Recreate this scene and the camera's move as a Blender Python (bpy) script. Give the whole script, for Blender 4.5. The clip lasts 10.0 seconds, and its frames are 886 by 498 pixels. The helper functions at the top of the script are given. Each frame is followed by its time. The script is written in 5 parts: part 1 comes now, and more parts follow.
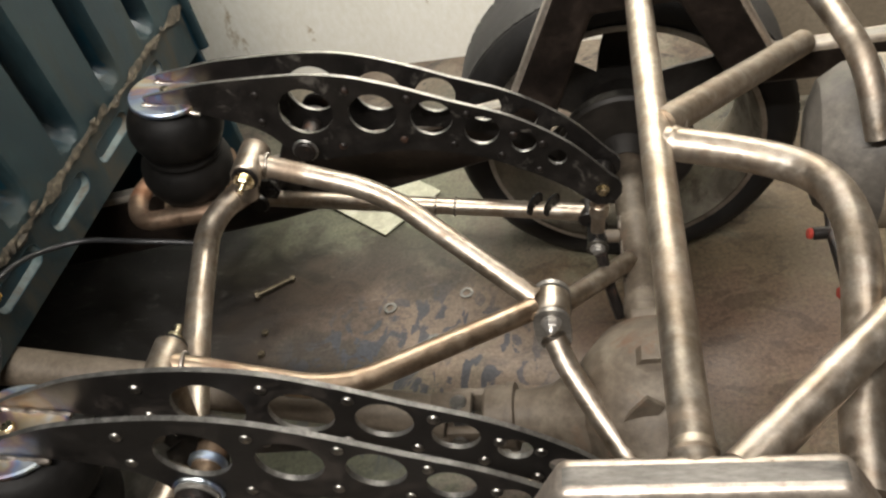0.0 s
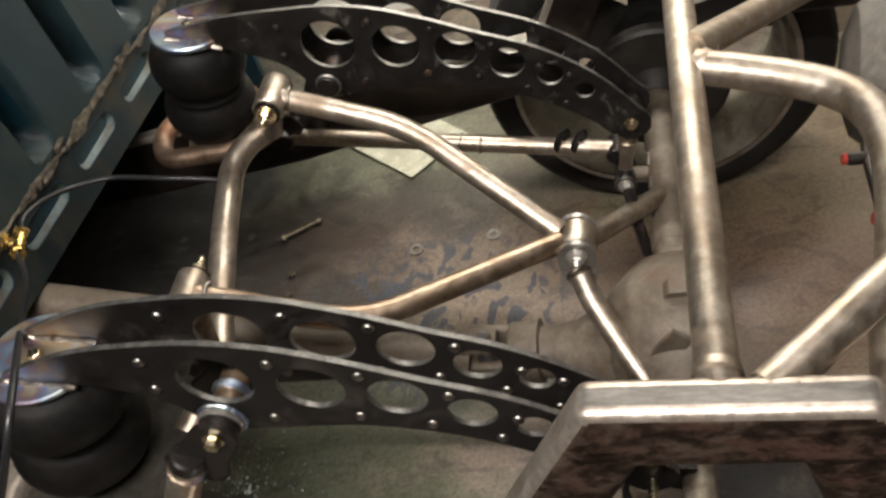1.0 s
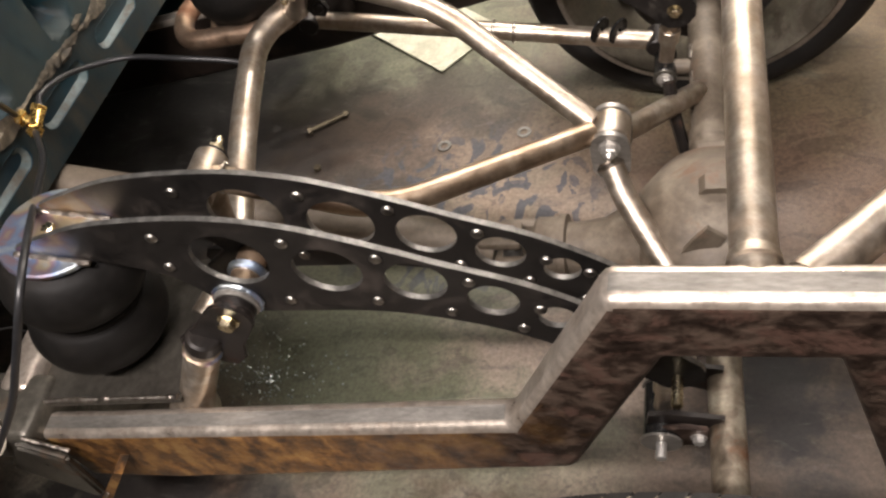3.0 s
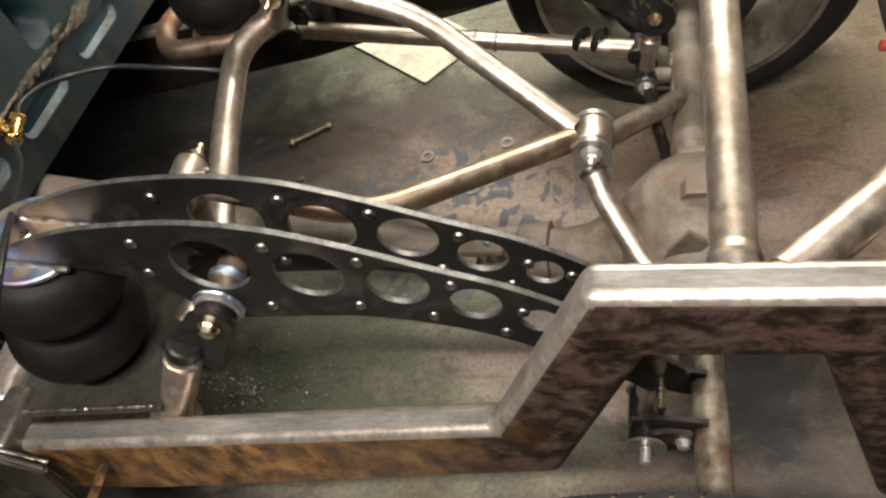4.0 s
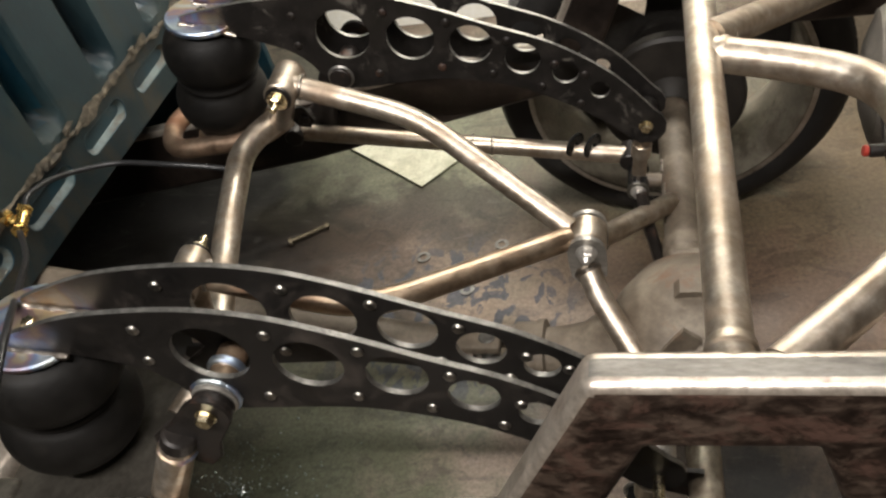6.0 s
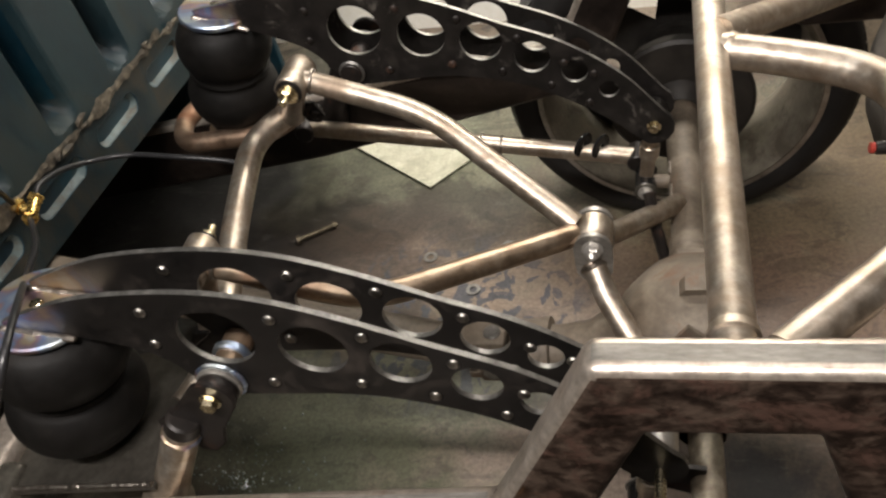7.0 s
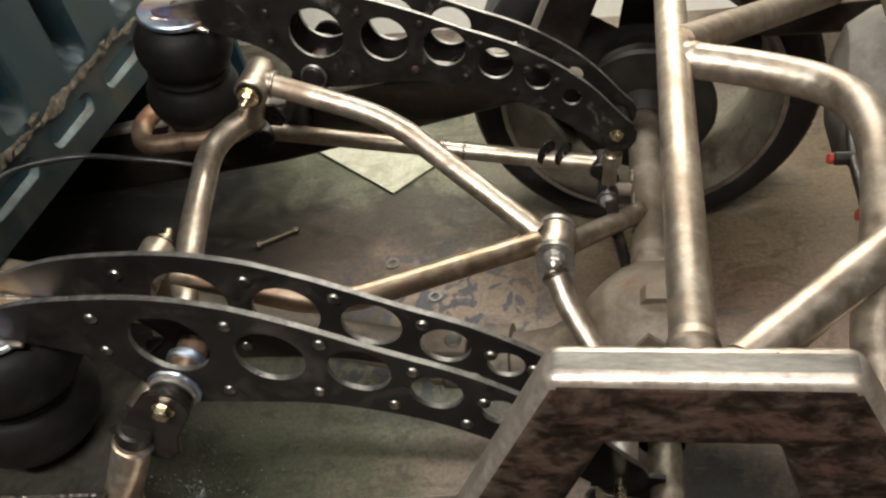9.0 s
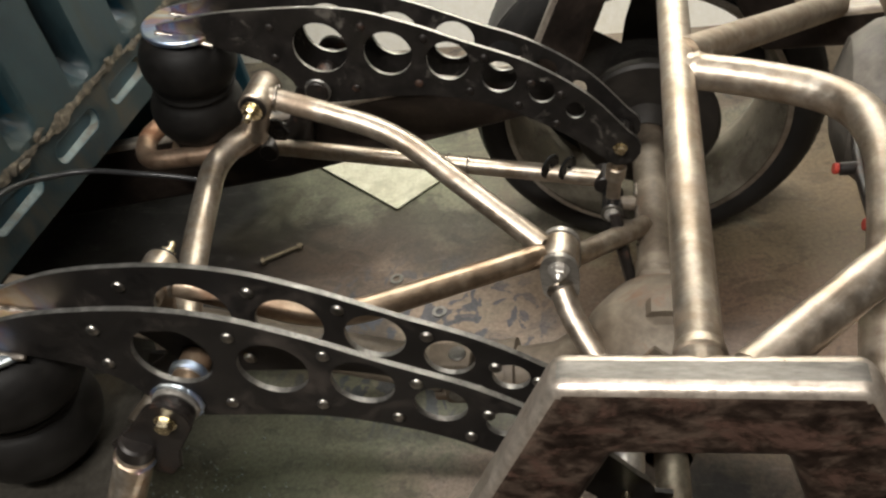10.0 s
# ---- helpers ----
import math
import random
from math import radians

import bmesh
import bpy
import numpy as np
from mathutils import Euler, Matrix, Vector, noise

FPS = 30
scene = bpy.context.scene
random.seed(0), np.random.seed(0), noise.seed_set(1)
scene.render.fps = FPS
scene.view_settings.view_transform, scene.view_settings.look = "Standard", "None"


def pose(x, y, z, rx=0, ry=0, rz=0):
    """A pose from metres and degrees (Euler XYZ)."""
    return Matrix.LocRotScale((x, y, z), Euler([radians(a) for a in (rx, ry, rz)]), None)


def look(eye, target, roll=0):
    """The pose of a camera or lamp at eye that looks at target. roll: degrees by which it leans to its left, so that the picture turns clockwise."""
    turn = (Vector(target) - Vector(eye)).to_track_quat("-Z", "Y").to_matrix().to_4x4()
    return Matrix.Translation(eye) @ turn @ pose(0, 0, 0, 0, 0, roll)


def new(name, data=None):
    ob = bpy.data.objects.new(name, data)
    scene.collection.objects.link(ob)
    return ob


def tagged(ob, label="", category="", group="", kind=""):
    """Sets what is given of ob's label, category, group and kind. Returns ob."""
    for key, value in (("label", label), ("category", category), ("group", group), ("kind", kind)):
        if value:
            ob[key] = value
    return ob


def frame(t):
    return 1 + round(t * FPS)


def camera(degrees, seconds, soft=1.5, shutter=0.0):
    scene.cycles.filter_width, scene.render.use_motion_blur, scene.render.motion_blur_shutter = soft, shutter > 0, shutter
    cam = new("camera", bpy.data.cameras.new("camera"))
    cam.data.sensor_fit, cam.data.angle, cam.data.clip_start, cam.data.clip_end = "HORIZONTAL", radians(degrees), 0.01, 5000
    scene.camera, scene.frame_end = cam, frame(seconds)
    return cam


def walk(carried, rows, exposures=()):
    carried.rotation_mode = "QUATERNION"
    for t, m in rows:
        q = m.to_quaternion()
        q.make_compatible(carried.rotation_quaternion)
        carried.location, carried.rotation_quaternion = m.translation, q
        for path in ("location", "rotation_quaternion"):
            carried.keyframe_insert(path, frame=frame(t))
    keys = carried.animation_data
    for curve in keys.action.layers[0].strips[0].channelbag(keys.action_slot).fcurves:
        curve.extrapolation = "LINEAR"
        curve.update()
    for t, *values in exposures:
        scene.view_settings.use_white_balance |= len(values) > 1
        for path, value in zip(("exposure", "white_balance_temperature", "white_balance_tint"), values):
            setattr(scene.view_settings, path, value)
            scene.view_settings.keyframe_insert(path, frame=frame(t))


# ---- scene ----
LENS = 54.4
cam = camera(LENS, 10.0, soft=2.4, shutter=0.4)
PATH = [
    (0, (0.0059, 0.0840, 1.4121), (-0.4173, 1.4622, 0.0259), -16.58),
    (0.5, (0.0123, 0.0794, 1.4021), (-0.4404, 1.4299, -0.0020), -17.42),
    (1, (0.0109, 0.0726, 1.3796), (-0.4902, 1.3665, -0.0608), -19.51),
    (1.5, (-0.0064, 0.0744, 1.3557), (-0.6053, 1.2538, -0.1444), -21.81),
    (2, (-0.0129, 0.0807, 1.3418), (-0.6869, 1.2023, -0.1708), -23.00),
    (2.5, (-0.0002, 0.0785, 1.3326), (-0.6209, 1.1789, -0.2179), -23.33),
    (4, (0.0089, 0.0678, 1.3186), (-0.5352, 1.2258, -0.2186), -21.09),
    (4.5, (0.0071, 0.0587, 1.3043), (-0.5211, 1.2195, -0.2363), -21.20),
    (5, (0.0090, 0.0540, 1.3035), (-0.5157, 1.2199, -0.2345), -20.76),
    (5.5, (0.0066, 0.0497, 1.3214), (-0.4841, 1.3354, -0.1299), -17.81),
    (5.7, (0.0034, 0.0476, 1.3226), (-0.4990, 1.3684, -0.0927), -17.52),
    (6.8, (0.0046, 0.0302, 1.3150), (-0.5276, 1.3997, -0.0420), -16.37),
    (7, (0.0064, 0.0253, 1.3100), (-0.5265, 1.3907, -0.0507), -16.33),
    (7.5, (0.0123, 0.0217, 1.3051), (-0.5076, 1.3768, -0.0709), -15.86),
    (8, (0.0168, 0.0254, 1.3001), (-0.4882, 1.3756, -0.0863), -15.08),
    (8.5, (0.0189, 0.0273, 1.3000), (-0.4343, 1.4139, -0.0682), -14.22),
    (9, (0.0076, 0.0334, 1.3021), (-0.4450, 1.4223, -0.0639), -13.61),
    (9.5, (0.0077, 0.0359, 1.2991), (-0.4182, 1.4361, -0.0641), -12.81),
    (10, (0.0063, 0.0303, 1.2932), (-0.4540, 1.4492, -0.0390), -13.68),
]
walk(cam, [(t, look(eye, target, roll)) for t, eye, target, roll in PATH],
     [(0, 0.02, 6500, 10), (0.5, 0.0, 6500, 10), (1.0, -0.06, 6550, 12), (2.0, 0.32, 6650, 17), (2.7, 0.45, 6650, 18), (4.0, 0.44, 6550, 12),
      (5.0, 0.44, 6550, 12), (5.7, 0.22, 6500, 10), (6.8, 0.0, 6550, 13), (8.0, 0.0, 6500, 10), (10.0, 0.0, 6500, 9)])

# ---- light: a workshop at night, one fluorescent fitting and two added fill lamps ----
world = bpy.data.worlds.new("workshop_world")
scene.world = world
world.use_nodes = True
world.node_tree.nodes["Background"].inputs["Color"].default_value = (0.9, 0.85, 0.75, 1)
world.node_tree.nodes["Background"].inputs["Strength"].default_value = 0.003


def area_lamp(name, eye, target, sx, sy, watts, color):
    data = bpy.data.lights.new(name, "AREA")
    data.shape, data.size, data.size_y, data.energy, data.color = "RECTANGLE", sx, sy, watts, color
    ob = new(name, data)
    ob.matrix_world = look(eye, target)
    return ob


WARM = (1.0, 0.955, 0.905)
area_lamp("ceiling_lamp_key", (-0.42, -0.50, 2.62), (-0.42, -0.50, 0), 1.60, 0.05, 108, WARM)
# fill lamp added to brighten the white wall; no known fitting hangs there
area_lamp("wall_fill_lamp", (0.0, 1.92, 1.76), (0.0, 2.37, 0.72), 1.0, 0.16, 42, (1.0, 0.975, 0.90))
# added fill for highlights along the tubes, not a known fitting
area_lamp("overhead_fill_lamp", (0.35, 0.75, 2.62), (0.35, 0.75, 0), 1.25, 0.22, 11, WARM)


# ---- materials ----
def mat_new(name):
    m = bpy.data.materials.new(name)
    m.use_nodes = True
    return m, m.node_tree.nodes, m.node_tree.links, m.node_tree.nodes["Principled BSDF"]


def ramp(nodes, stops):
    r = nodes.new("ShaderNodeValToRGB")
    while len(r.color_ramp.elements) < len(stops):
        r.color_ramp.elements.new(0.5)
    for e, (p, c) in zip(r.color_ramp.elements, stops):
        e.position, e.color = p, (*c, 1) if len(c) == 3 else c
    return r


def noise_node(nodes, links, scale, detail=6.0, rough=0.6, stretch=None, dist=0.0, seed=0.0):
    tc = nodes.new("ShaderNodeTexCoord")
    mp = nodes.new("ShaderNodeMapping")
    links.new(tc.outputs["Object"], mp.inputs["Vector"])
    mp.inputs["Location"].default_value = (seed, seed * 1.7, seed * 0.3)
    if stretch:
        mp.inputs["Scale"].default_value = stretch
    n = nodes.new("ShaderNodeTexNoise")
    n.inputs["Scale"].default_value, n.inputs["Detail"].default_value = scale, detail
    n.inputs["Roughness"].default_value, n.inputs["Distortion"].default_value = rough, dist
    links.new(mp.outputs["Vector"], n.inputs["Vector"])
    return n


def surface(name, stops, scale=12.0, metal=0.0, rough=(0.4, 0.6), bump=0.15, fine=140.0, stretch=None, blot=None, blot_scale=5.0,
            blot_edge=(0.52, 0.62), dist=0.3, spec=0.5, blot_metal=None, coat=0.0, seed=0.0):
    """A worn surface: broad tone from stops, fine grain in relief and gloss, and blots (rust, stains) with a shape of their own."""
    m, nodes, links, b = mat_new(name)
    big = noise_node(nodes, links, scale, 5, 0.62, stretch, dist, seed)
    tone = ramp(nodes, stops)
    links.new(big.outputs["Fac"], tone.inputs["Fac"])
    col = tone.outputs["Color"]
    grain = noise_node(nodes, links, fine, 4, 0.7, stretch, 0.0, seed + 3)
    mix = nodes.new("ShaderNodeMix")
    mix.data_type, mix.blend_type = "RGBA", "OVERLAY"
    mix.inputs["Factor"].default_value = 0.45
    g = ramp(nodes, [(0.3, (0.25,) * 3), (0.7, (0.75,) * 3)])
    links.new(grain.outputs["Fac"], g.inputs["Fac"])
    links.new(col, mix.inputs["A"])
    links.new(g.outputs["Color"], mix.inputs["B"])
    col = mix.outputs["Result"]
    rr = nodes.new("ShaderNodeMapRange")
    rr.inputs["From Min"].default_value, rr.inputs["From Max"].default_value = 0.3, 0.7
    rr.inputs["To Min"].default_value, rr.inputs["To Max"].default_value = rough
    rmix = nodes.new("ShaderNodeMath")
    rmix.operation = "ADD"
    h1 = nodes.new("ShaderNodeMath")
    h1.operation, h1.inputs[1].default_value = "MULTIPLY", 0.5
    h2 = nodes.new("ShaderNodeMath")
    h2.operation, h2.inputs[1].default_value = "MULTIPLY", 0.5
    links.new(big.outputs["Fac"], h1.inputs[0])
    links.new(grain.outputs["Fac"], h2.inputs[0])
    links.new(h1.outputs[0], rmix.inputs[0])
    links.new(h2.outputs[0], rmix.inputs[1])
    links.new(rmix.outputs[0], rr.inputs["Value"])
    rough_out = rr.outputs["Result"]
    b.inputs["Metallic"].default_value = metal
    if blot:
        bn = noise_node(nodes, links, blot_scale, 8, 0.68, stretch, 0.5, seed + 9)
        mask = ramp(nodes, [(blot_edge[0], (0, 0, 0)), (blot_edge[1], (1, 1, 1))])
        links.new(bn.outputs["Fac"], mask.inputs["Fac"])
        bm_ = nodes.new("ShaderNodeMix")
        bm_.data_type = "RGBA"
        links.new(mask.outputs["Color"], bm_.inputs["Factor"])
        links.new(col, bm_.inputs["A"])
        bm_.inputs["B"].default_value = (*blot, 1)
        col = bm_.outputs["Result"]
        rm = nodes.new("ShaderNodeMix")
        links.new(mask.outputs["Color"], rm.inputs["Factor"])
        links.new(rough_out, rm.inputs["A"])
        rm.inputs["B"].default_value = 0.72
        rough_out = rm.outputs["Result"]
        if blot_metal is not None:
            mm = nodes.new("ShaderNodeMix")
            links.new(mask.outputs["Color"], mm.inputs["Factor"])
            mm.inputs["A"].default_value, mm.inputs["B"].default_value = metal, blot_metal
            links.new(mm.outputs["Result"], b.inputs["Metallic"])
    links.new(col, b.inputs["Base Color"])
    links.new(rough_out, b.inputs["Roughness"])
    b.inputs["Specular IOR Level"].default_value = spec
    b.inputs["Coat Weight"].default_value = coat
    bp = nodes.new("ShaderNodeBump")
    bp.inputs["Strength"].default_value, bp.inputs["Distance"].default_value = bump, 0.002
    links.new(grain.outputs["Fac"], bp.inputs["Height"])
    links.new(bp.outputs["Normal"], b.inputs["Normal"])
    return m


M = {}
M["tube"] = surface("brushed_bare_steel", [(0.3, (0.295, 0.232, 0.172)), (0.5, (0.395, 0.335, 0.268)), (0.72, (0.50, 0.45, 0.385))], 30, 0.92, (0.28, 0.50), 0.28, 75,
                    blot=(0.27, 0.205, 0.15), blot_scale=9, blot_edge=(0.53, 0.72), blot_metal=0.9)
M["tube_rusty"] = surface("browned_steel_tube", [(0.25, (0.16, 0.105, 0.066)), (0.5, (0.27, 0.20, 0.138)), (0.8, (0.42, 0.345, 0.26))], 16, 0.9, (0.24, 0.46), 0.3, 75,
                          blot=(0.19, 0.11, 0.065), blot_scale=7, blot_edge=(0.5, 0.66), blot_metal=0.4)
M["copper"] = surface("coppery_steel_tube", [(0.25, (0.20, 0.12, 0.075)), (0.5, (0.34, 0.235, 0.165)), (0.8, (0.45, 0.36, 0.275))], 14, 0.9, (0.26, 0.48), 0.25, 80,
                      blot=(0.16, 0.075, 0.04), blot_scale=9, blot_edge=(0.54, 0.7), blot_metal=0.6)
M["plate"] = surface("mill_scale_plate", [(0.3, (0.0055, 0.005, 0.0048)), (0.6, (0.011, 0.0095, 0.0085)), (0.85, (0.024, 0.020, 0.017))], 22, 0.2, (0.36, 0.56), 0.1, 160,
                     blot=(0.062, 0.050, 0.042), blot_scale=11, blot_edge=(0.54, 0.78), spec=0.4)
M["plate_far"] = surface("scuffed_scale_plate", [(0.3, (0.006, 0.0055, 0.005)), (0.55, (0.014, 0.012, 0.011)), (0.75, (0.034, 0.030, 0.026))], 24, 0.25, (0.34, 0.56), 0.15, 150,
                         blot=(0.095, 0.086, 0.074), blot_scale=19, blot_edge=(0.585, 0.68), spec=0.4)
M["cut"] = surface("bright_cut_edge", [(0.3, (0.15, 0.145, 0.135)), (0.7, (0.30, 0.29, 0.27))], 60, 0.9, (0.32, 0.52), 0.2, 260)
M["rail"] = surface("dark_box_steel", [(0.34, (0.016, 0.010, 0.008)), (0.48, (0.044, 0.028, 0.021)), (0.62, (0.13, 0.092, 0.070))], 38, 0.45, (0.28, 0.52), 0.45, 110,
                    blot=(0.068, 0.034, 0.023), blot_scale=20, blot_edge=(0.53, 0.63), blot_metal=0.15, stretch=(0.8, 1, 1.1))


def rusting_side():
    """Brown box steel that turns to orange rust along its lower front run."""
    m = surface("rusting_rail_side", [(0.34, (0.013, 0.008, 0.006)), (0.48, (0.036, 0.023, 0.017)), (0.62, (0.115, 0.080, 0.060))], 38, 0.45, (0.28, 0.52), 0.45, 110,
                blot=(0.068, 0.034, 0.023), blot_scale=20, blot_edge=(0.53, 0.63), blot_metal=0.15, stretch=(0.8, 1, 1.1))
    nodes, links = m.node_tree.nodes, m.node_tree.links
    b = nodes["Principled BSDF"]
    old = b.inputs["Base Color"].links[0].from_socket
    rust_n = noise_node(nodes, links, 30, 9, 0.72, (1.25, 1, 0.8), 0.0, 6.0)
    rust = ramp(nodes, [(0.36, (0.026, 0.017, 0.010)), (0.45, (0.115, 0.054, 0.019)), (0.55, (0.26, 0.125, 0.036)), (0.68, (0.40, 0.235, 0.075))])
    links.new(rust_n.outputs["Fac"], rust.inputs["Fac"])
    tc = nodes.new("ShaderNodeTexCoord")
    sep = nodes.new("ShaderNodeSeparateXYZ")
    links.new(tc.outputs["Object"], sep.inputs[0])
    edge = noise_node(nodes, links, 9, 7, 0.7, None, 0.6, 15.0)
    add = nodes.new("ShaderNodeMath")
    add.operation, add.inputs[1].default_value = "MULTIPLY_ADD", 0.5
    links.new(edge.outputs["Fac"], add.inputs[0])
    links.new(sep.outputs["X"], add.inputs[2])
    rng_ = nodes.new("ShaderNodeMapRange")
    rng_.inputs["From Min"].default_value, rng_.inputs["From Max"].default_value = -0.12, 0.10
    rng_.inputs["To Min"].default_value, rng_.inputs["To Max"].default_value = 0.9, 0.0
    links.new(add.outputs[0], rng_.inputs["Value"])
    mx = nodes.new("ShaderNodeMix")
    mx.data_type = "RGBA"
    links.new(rng_.outputs["Result"], mx.inputs["Factor"])
    links.new(old, mx.inputs["A"])
    links.new(rust.outputs["Color"], mx.inputs["B"])
    links.new(mx.outputs["Result"], b.inputs["Base Color"])
    return m


M["rail_side"] = rusting_side()
# rail edge lightened in its colour to stand in for the lamp's highlight
M["rail_edge"] = surface("polished_edge_highlight", [(0.25, (0.33, 0.275, 0.225)), (0.6, (0.50, 0.44, 0.375)), (0.85, (0.60, 0.55, 0.48))], 26, 0.78, (0.24, 0.46), 0.18, 120,
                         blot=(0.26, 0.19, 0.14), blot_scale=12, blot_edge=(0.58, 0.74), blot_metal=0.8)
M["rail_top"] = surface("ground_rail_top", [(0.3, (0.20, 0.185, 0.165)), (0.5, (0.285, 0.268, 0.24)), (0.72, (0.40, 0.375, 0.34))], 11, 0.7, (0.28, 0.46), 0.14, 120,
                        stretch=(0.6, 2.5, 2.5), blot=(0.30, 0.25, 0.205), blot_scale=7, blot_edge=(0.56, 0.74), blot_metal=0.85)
M["weld"] = surface("weld_bead", [(0.3, (0.22, 0.19, 0.165)), (0.7, (0.46, 0.415, 0.36))], 60, 1.0, (0.26, 0.45), 0.25, 300)
M["rubber"] = surface("air_spring_rubber", [(0.3, (0.0030, 0.0027, 0.0024)), (0.7, (0.0075, 0.0066, 0.0058))], 14, 0.0, (0.46, 0.66), 0.22, 140, blot=(0.014, 0.0115, 0.009), blot_scale=11, blot_edge=(0.54, 0.76), spec=0.17)
M["tyre"] = surface("tyre_rubber", [(0.3, (0.010, 0.009, 0.0085)), (0.7, (0.026, 0.024, 0.022))], 20, 0.0, (0.45, 0.7), 0.25, 200, blot=(0.06, 0.052, 0.042), blot_scale=18, blot_edge=(0.58, 0.78))
M["sidewall"] = surface("dark_sidewall", [(0.3, (0.006, 0.0055, 0.005)), (0.7, (0.013, 0.012, 0.011))], 20, 0.0, (0.5, 0.72), 0.2, 200, blot=(0.028, 0.024, 0.019), blot_scale=14, blot_edge=(0.56, 0.78), spec=0.3)
M["axle"] = surface("dusty_axle_casting", [(0.3, (0.066, 0.050, 0.035)), (0.48, (0.127, 0.101, 0.074)), (0.68, (0.205, 0.172, 0.130))], 12, 0.15, (0.45, 0.72), 0.45, 90,
                    blot=(0.15, 0.085, 0.052), blot_scale=9, blot_edge=(0.57, 0.66))
M["axle_wet"] = surface("stained_axle_tube", [(0.34, (0.05, 0.036, 0.024)), (0.5, (0.16, 0.13, 0.095)), (0.66, (0.31, 0.28, 0.215))], 16, 0.5, (0.3, 0.55), 0.35, 100,
                        blot=(0.13, 0.066, 0.036), blot_scale=14, blot_edge=(0.54, 0.64))
M["shaft"] = surface("dusty_tan_steel", [(0.3, (0.10, 0.078, 0.056)), (0.7, (0.20, 0.165, 0.125))], 8, 0.2, (0.5, 0.7), 0.2, 120)
M["zinc"] = surface("zinc_bolt", [(0.3, (0.48, 0.40, 0.26)), (0.7, (0.72, 0.64, 0.45))], 60, 1.0, (0.18, 0.34), 0.08, 300)
M["chrome"] = surface("bright_nut", [(0.3, (0.48, 0.46, 0.43)), (0.7, (0.68, 0.66, 0.62))], 60, 0.85, (0.3, 0.48), 0.08, 300)
M["brass"] = surface("brass_fitting", [(0.3, (0.62, 0.38, 0.10)), (0.7, (0.85, 0.58, 0.20))], 60, 1.0, (0.18, 0.34), 0.06, 300)
M["outrig"] = surface("worn_dark_bracket", [(0.25, (0.035, 0.032, 0.026)), (0.55, (0.085, 0.078, 0.064)), (0.85, (0.19, 0.17, 0.14))], 16, 0.6, (0.24, 0.46), 0.18, 110,
                      blot=(0.10, 0.06, 0.035), blot_scale=14, blot_edge=(0.56, 0.7))
M["bolt"] = surface("dull_bolt_end", [(0.3, (0.16, 0.15, 0.135)), (0.7, (0.36, 0.34, 0.31))], 130, 1.0, (0.26, 0.45), 0.15, 300)
M["old_zinc"] = surface("dirty_zinc", [(0.3, (0.055, 0.044, 0.028)), (0.7, (0.17, 0.14, 0.092))], 60, 0.7, (0.4, 0.6), 0.15, 300)
M["groove"] = surface("dusty_tread_groove", [(0.3, (0.16, 0.13, 0.095)), (0.7, (0.30, 0.25, 0.19))], 30, 0.0, (0.7, 0.9), 0.2, 200)
M["hose"] = surface("black_air_line", [(0.3, (0.010, 0.010, 0.011)), (0.7, (0.018, 0.018, 0.019))], 30, 0.0, (0.3, 0.42), 0.03, 300)
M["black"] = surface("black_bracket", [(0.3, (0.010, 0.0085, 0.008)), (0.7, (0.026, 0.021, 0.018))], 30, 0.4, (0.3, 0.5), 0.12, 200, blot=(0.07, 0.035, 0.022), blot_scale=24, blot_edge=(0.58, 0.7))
M["teal"] = surface("dull_teal_paint", [(0.25, (0.0014, 0.011, 0.021)), (0.5, (0.003, 0.021, 0.033)), (0.8, (0.008, 0.040, 0.050))], 5, 0.0, (0.27, 0.50), 0.12, 70,
                    blot=(0.024, 0.030, 0.025), blot_scale=6, blot_edge=(0.46, 0.70), spec=0.4, stretch=(1, 1, 0.5))
M["teal_dust"] = surface("dusty_teal_paint", [(0.25, (0.004, 0.013, 0.018)), (0.5, (0.008, 0.021, 0.026)), (0.8, (0.018, 0.034, 0.036))], 7, 0.0, (0.36, 0.62), 0.15, 80,
                         blot=(0.028, 0.033, 0.027), blot_scale=9, blot_edge=(0.50, 0.68), spec=0.35, stretch=(1, 1, 0.5))
M["teal_edge"] = surface("pale_teal_edge", [(0.3, (0.045, 0.075, 0.082)), (0.7, (0.115, 0.145, 0.14))], 20, 0.0, (0.4, 0.6), 0.15, 120, blot=(0.07, 0.06, 0.045), blot_scale=14, blot_edge=(0.48, 0.62))
M["flange"] = surface("dirty_teal_flange", [(0.25, (0.003, 0.009, 0.012)), (0.5, (0.006, 0.015, 0.018)), (0.8, (0.015, 0.026, 0.028))], 16, 0.0, (0.45, 0.7), 0.3, 90,
                      blot=(0.032, 0.028, 0.020), blot_scale=13, blot_edge=(0.46, 0.62), spec=0.3, stretch=(1, 1, 0.6))
M["seam"] = surface("torn_seam_sealer", [(0.3, (0.022, 0.019, 0.014)), (0.5, (0.062, 0.050, 0.034)), (0.75, (0.20, 0.17, 0.12))], 45, 0.0, (0.7, 0.9), 0.8, 200)
M["primer"] = surface("grey_primer", [(0.3, (0.060, 0.052, 0.044)), (0.5, (0.11, 0.098, 0.083)), (0.7, (0.17, 0.152, 0.128))], 14, 0.0, (0.4, 0.62), 0.3, 90, blot=(0.27, 0.235, 0.185), blot_scale=8, blot_edge=(0.58, 0.64))
M["rim"] = surface("dusty_alloy", [(0.3, (0.10, 0.088, 0.066)), (0.7, (0.22, 0.195, 0.15))], 11, 0.5, (0.4, 0.62), 0.15, 100, blot=(0.09, 0.075, 0.055), blot_scale=8)
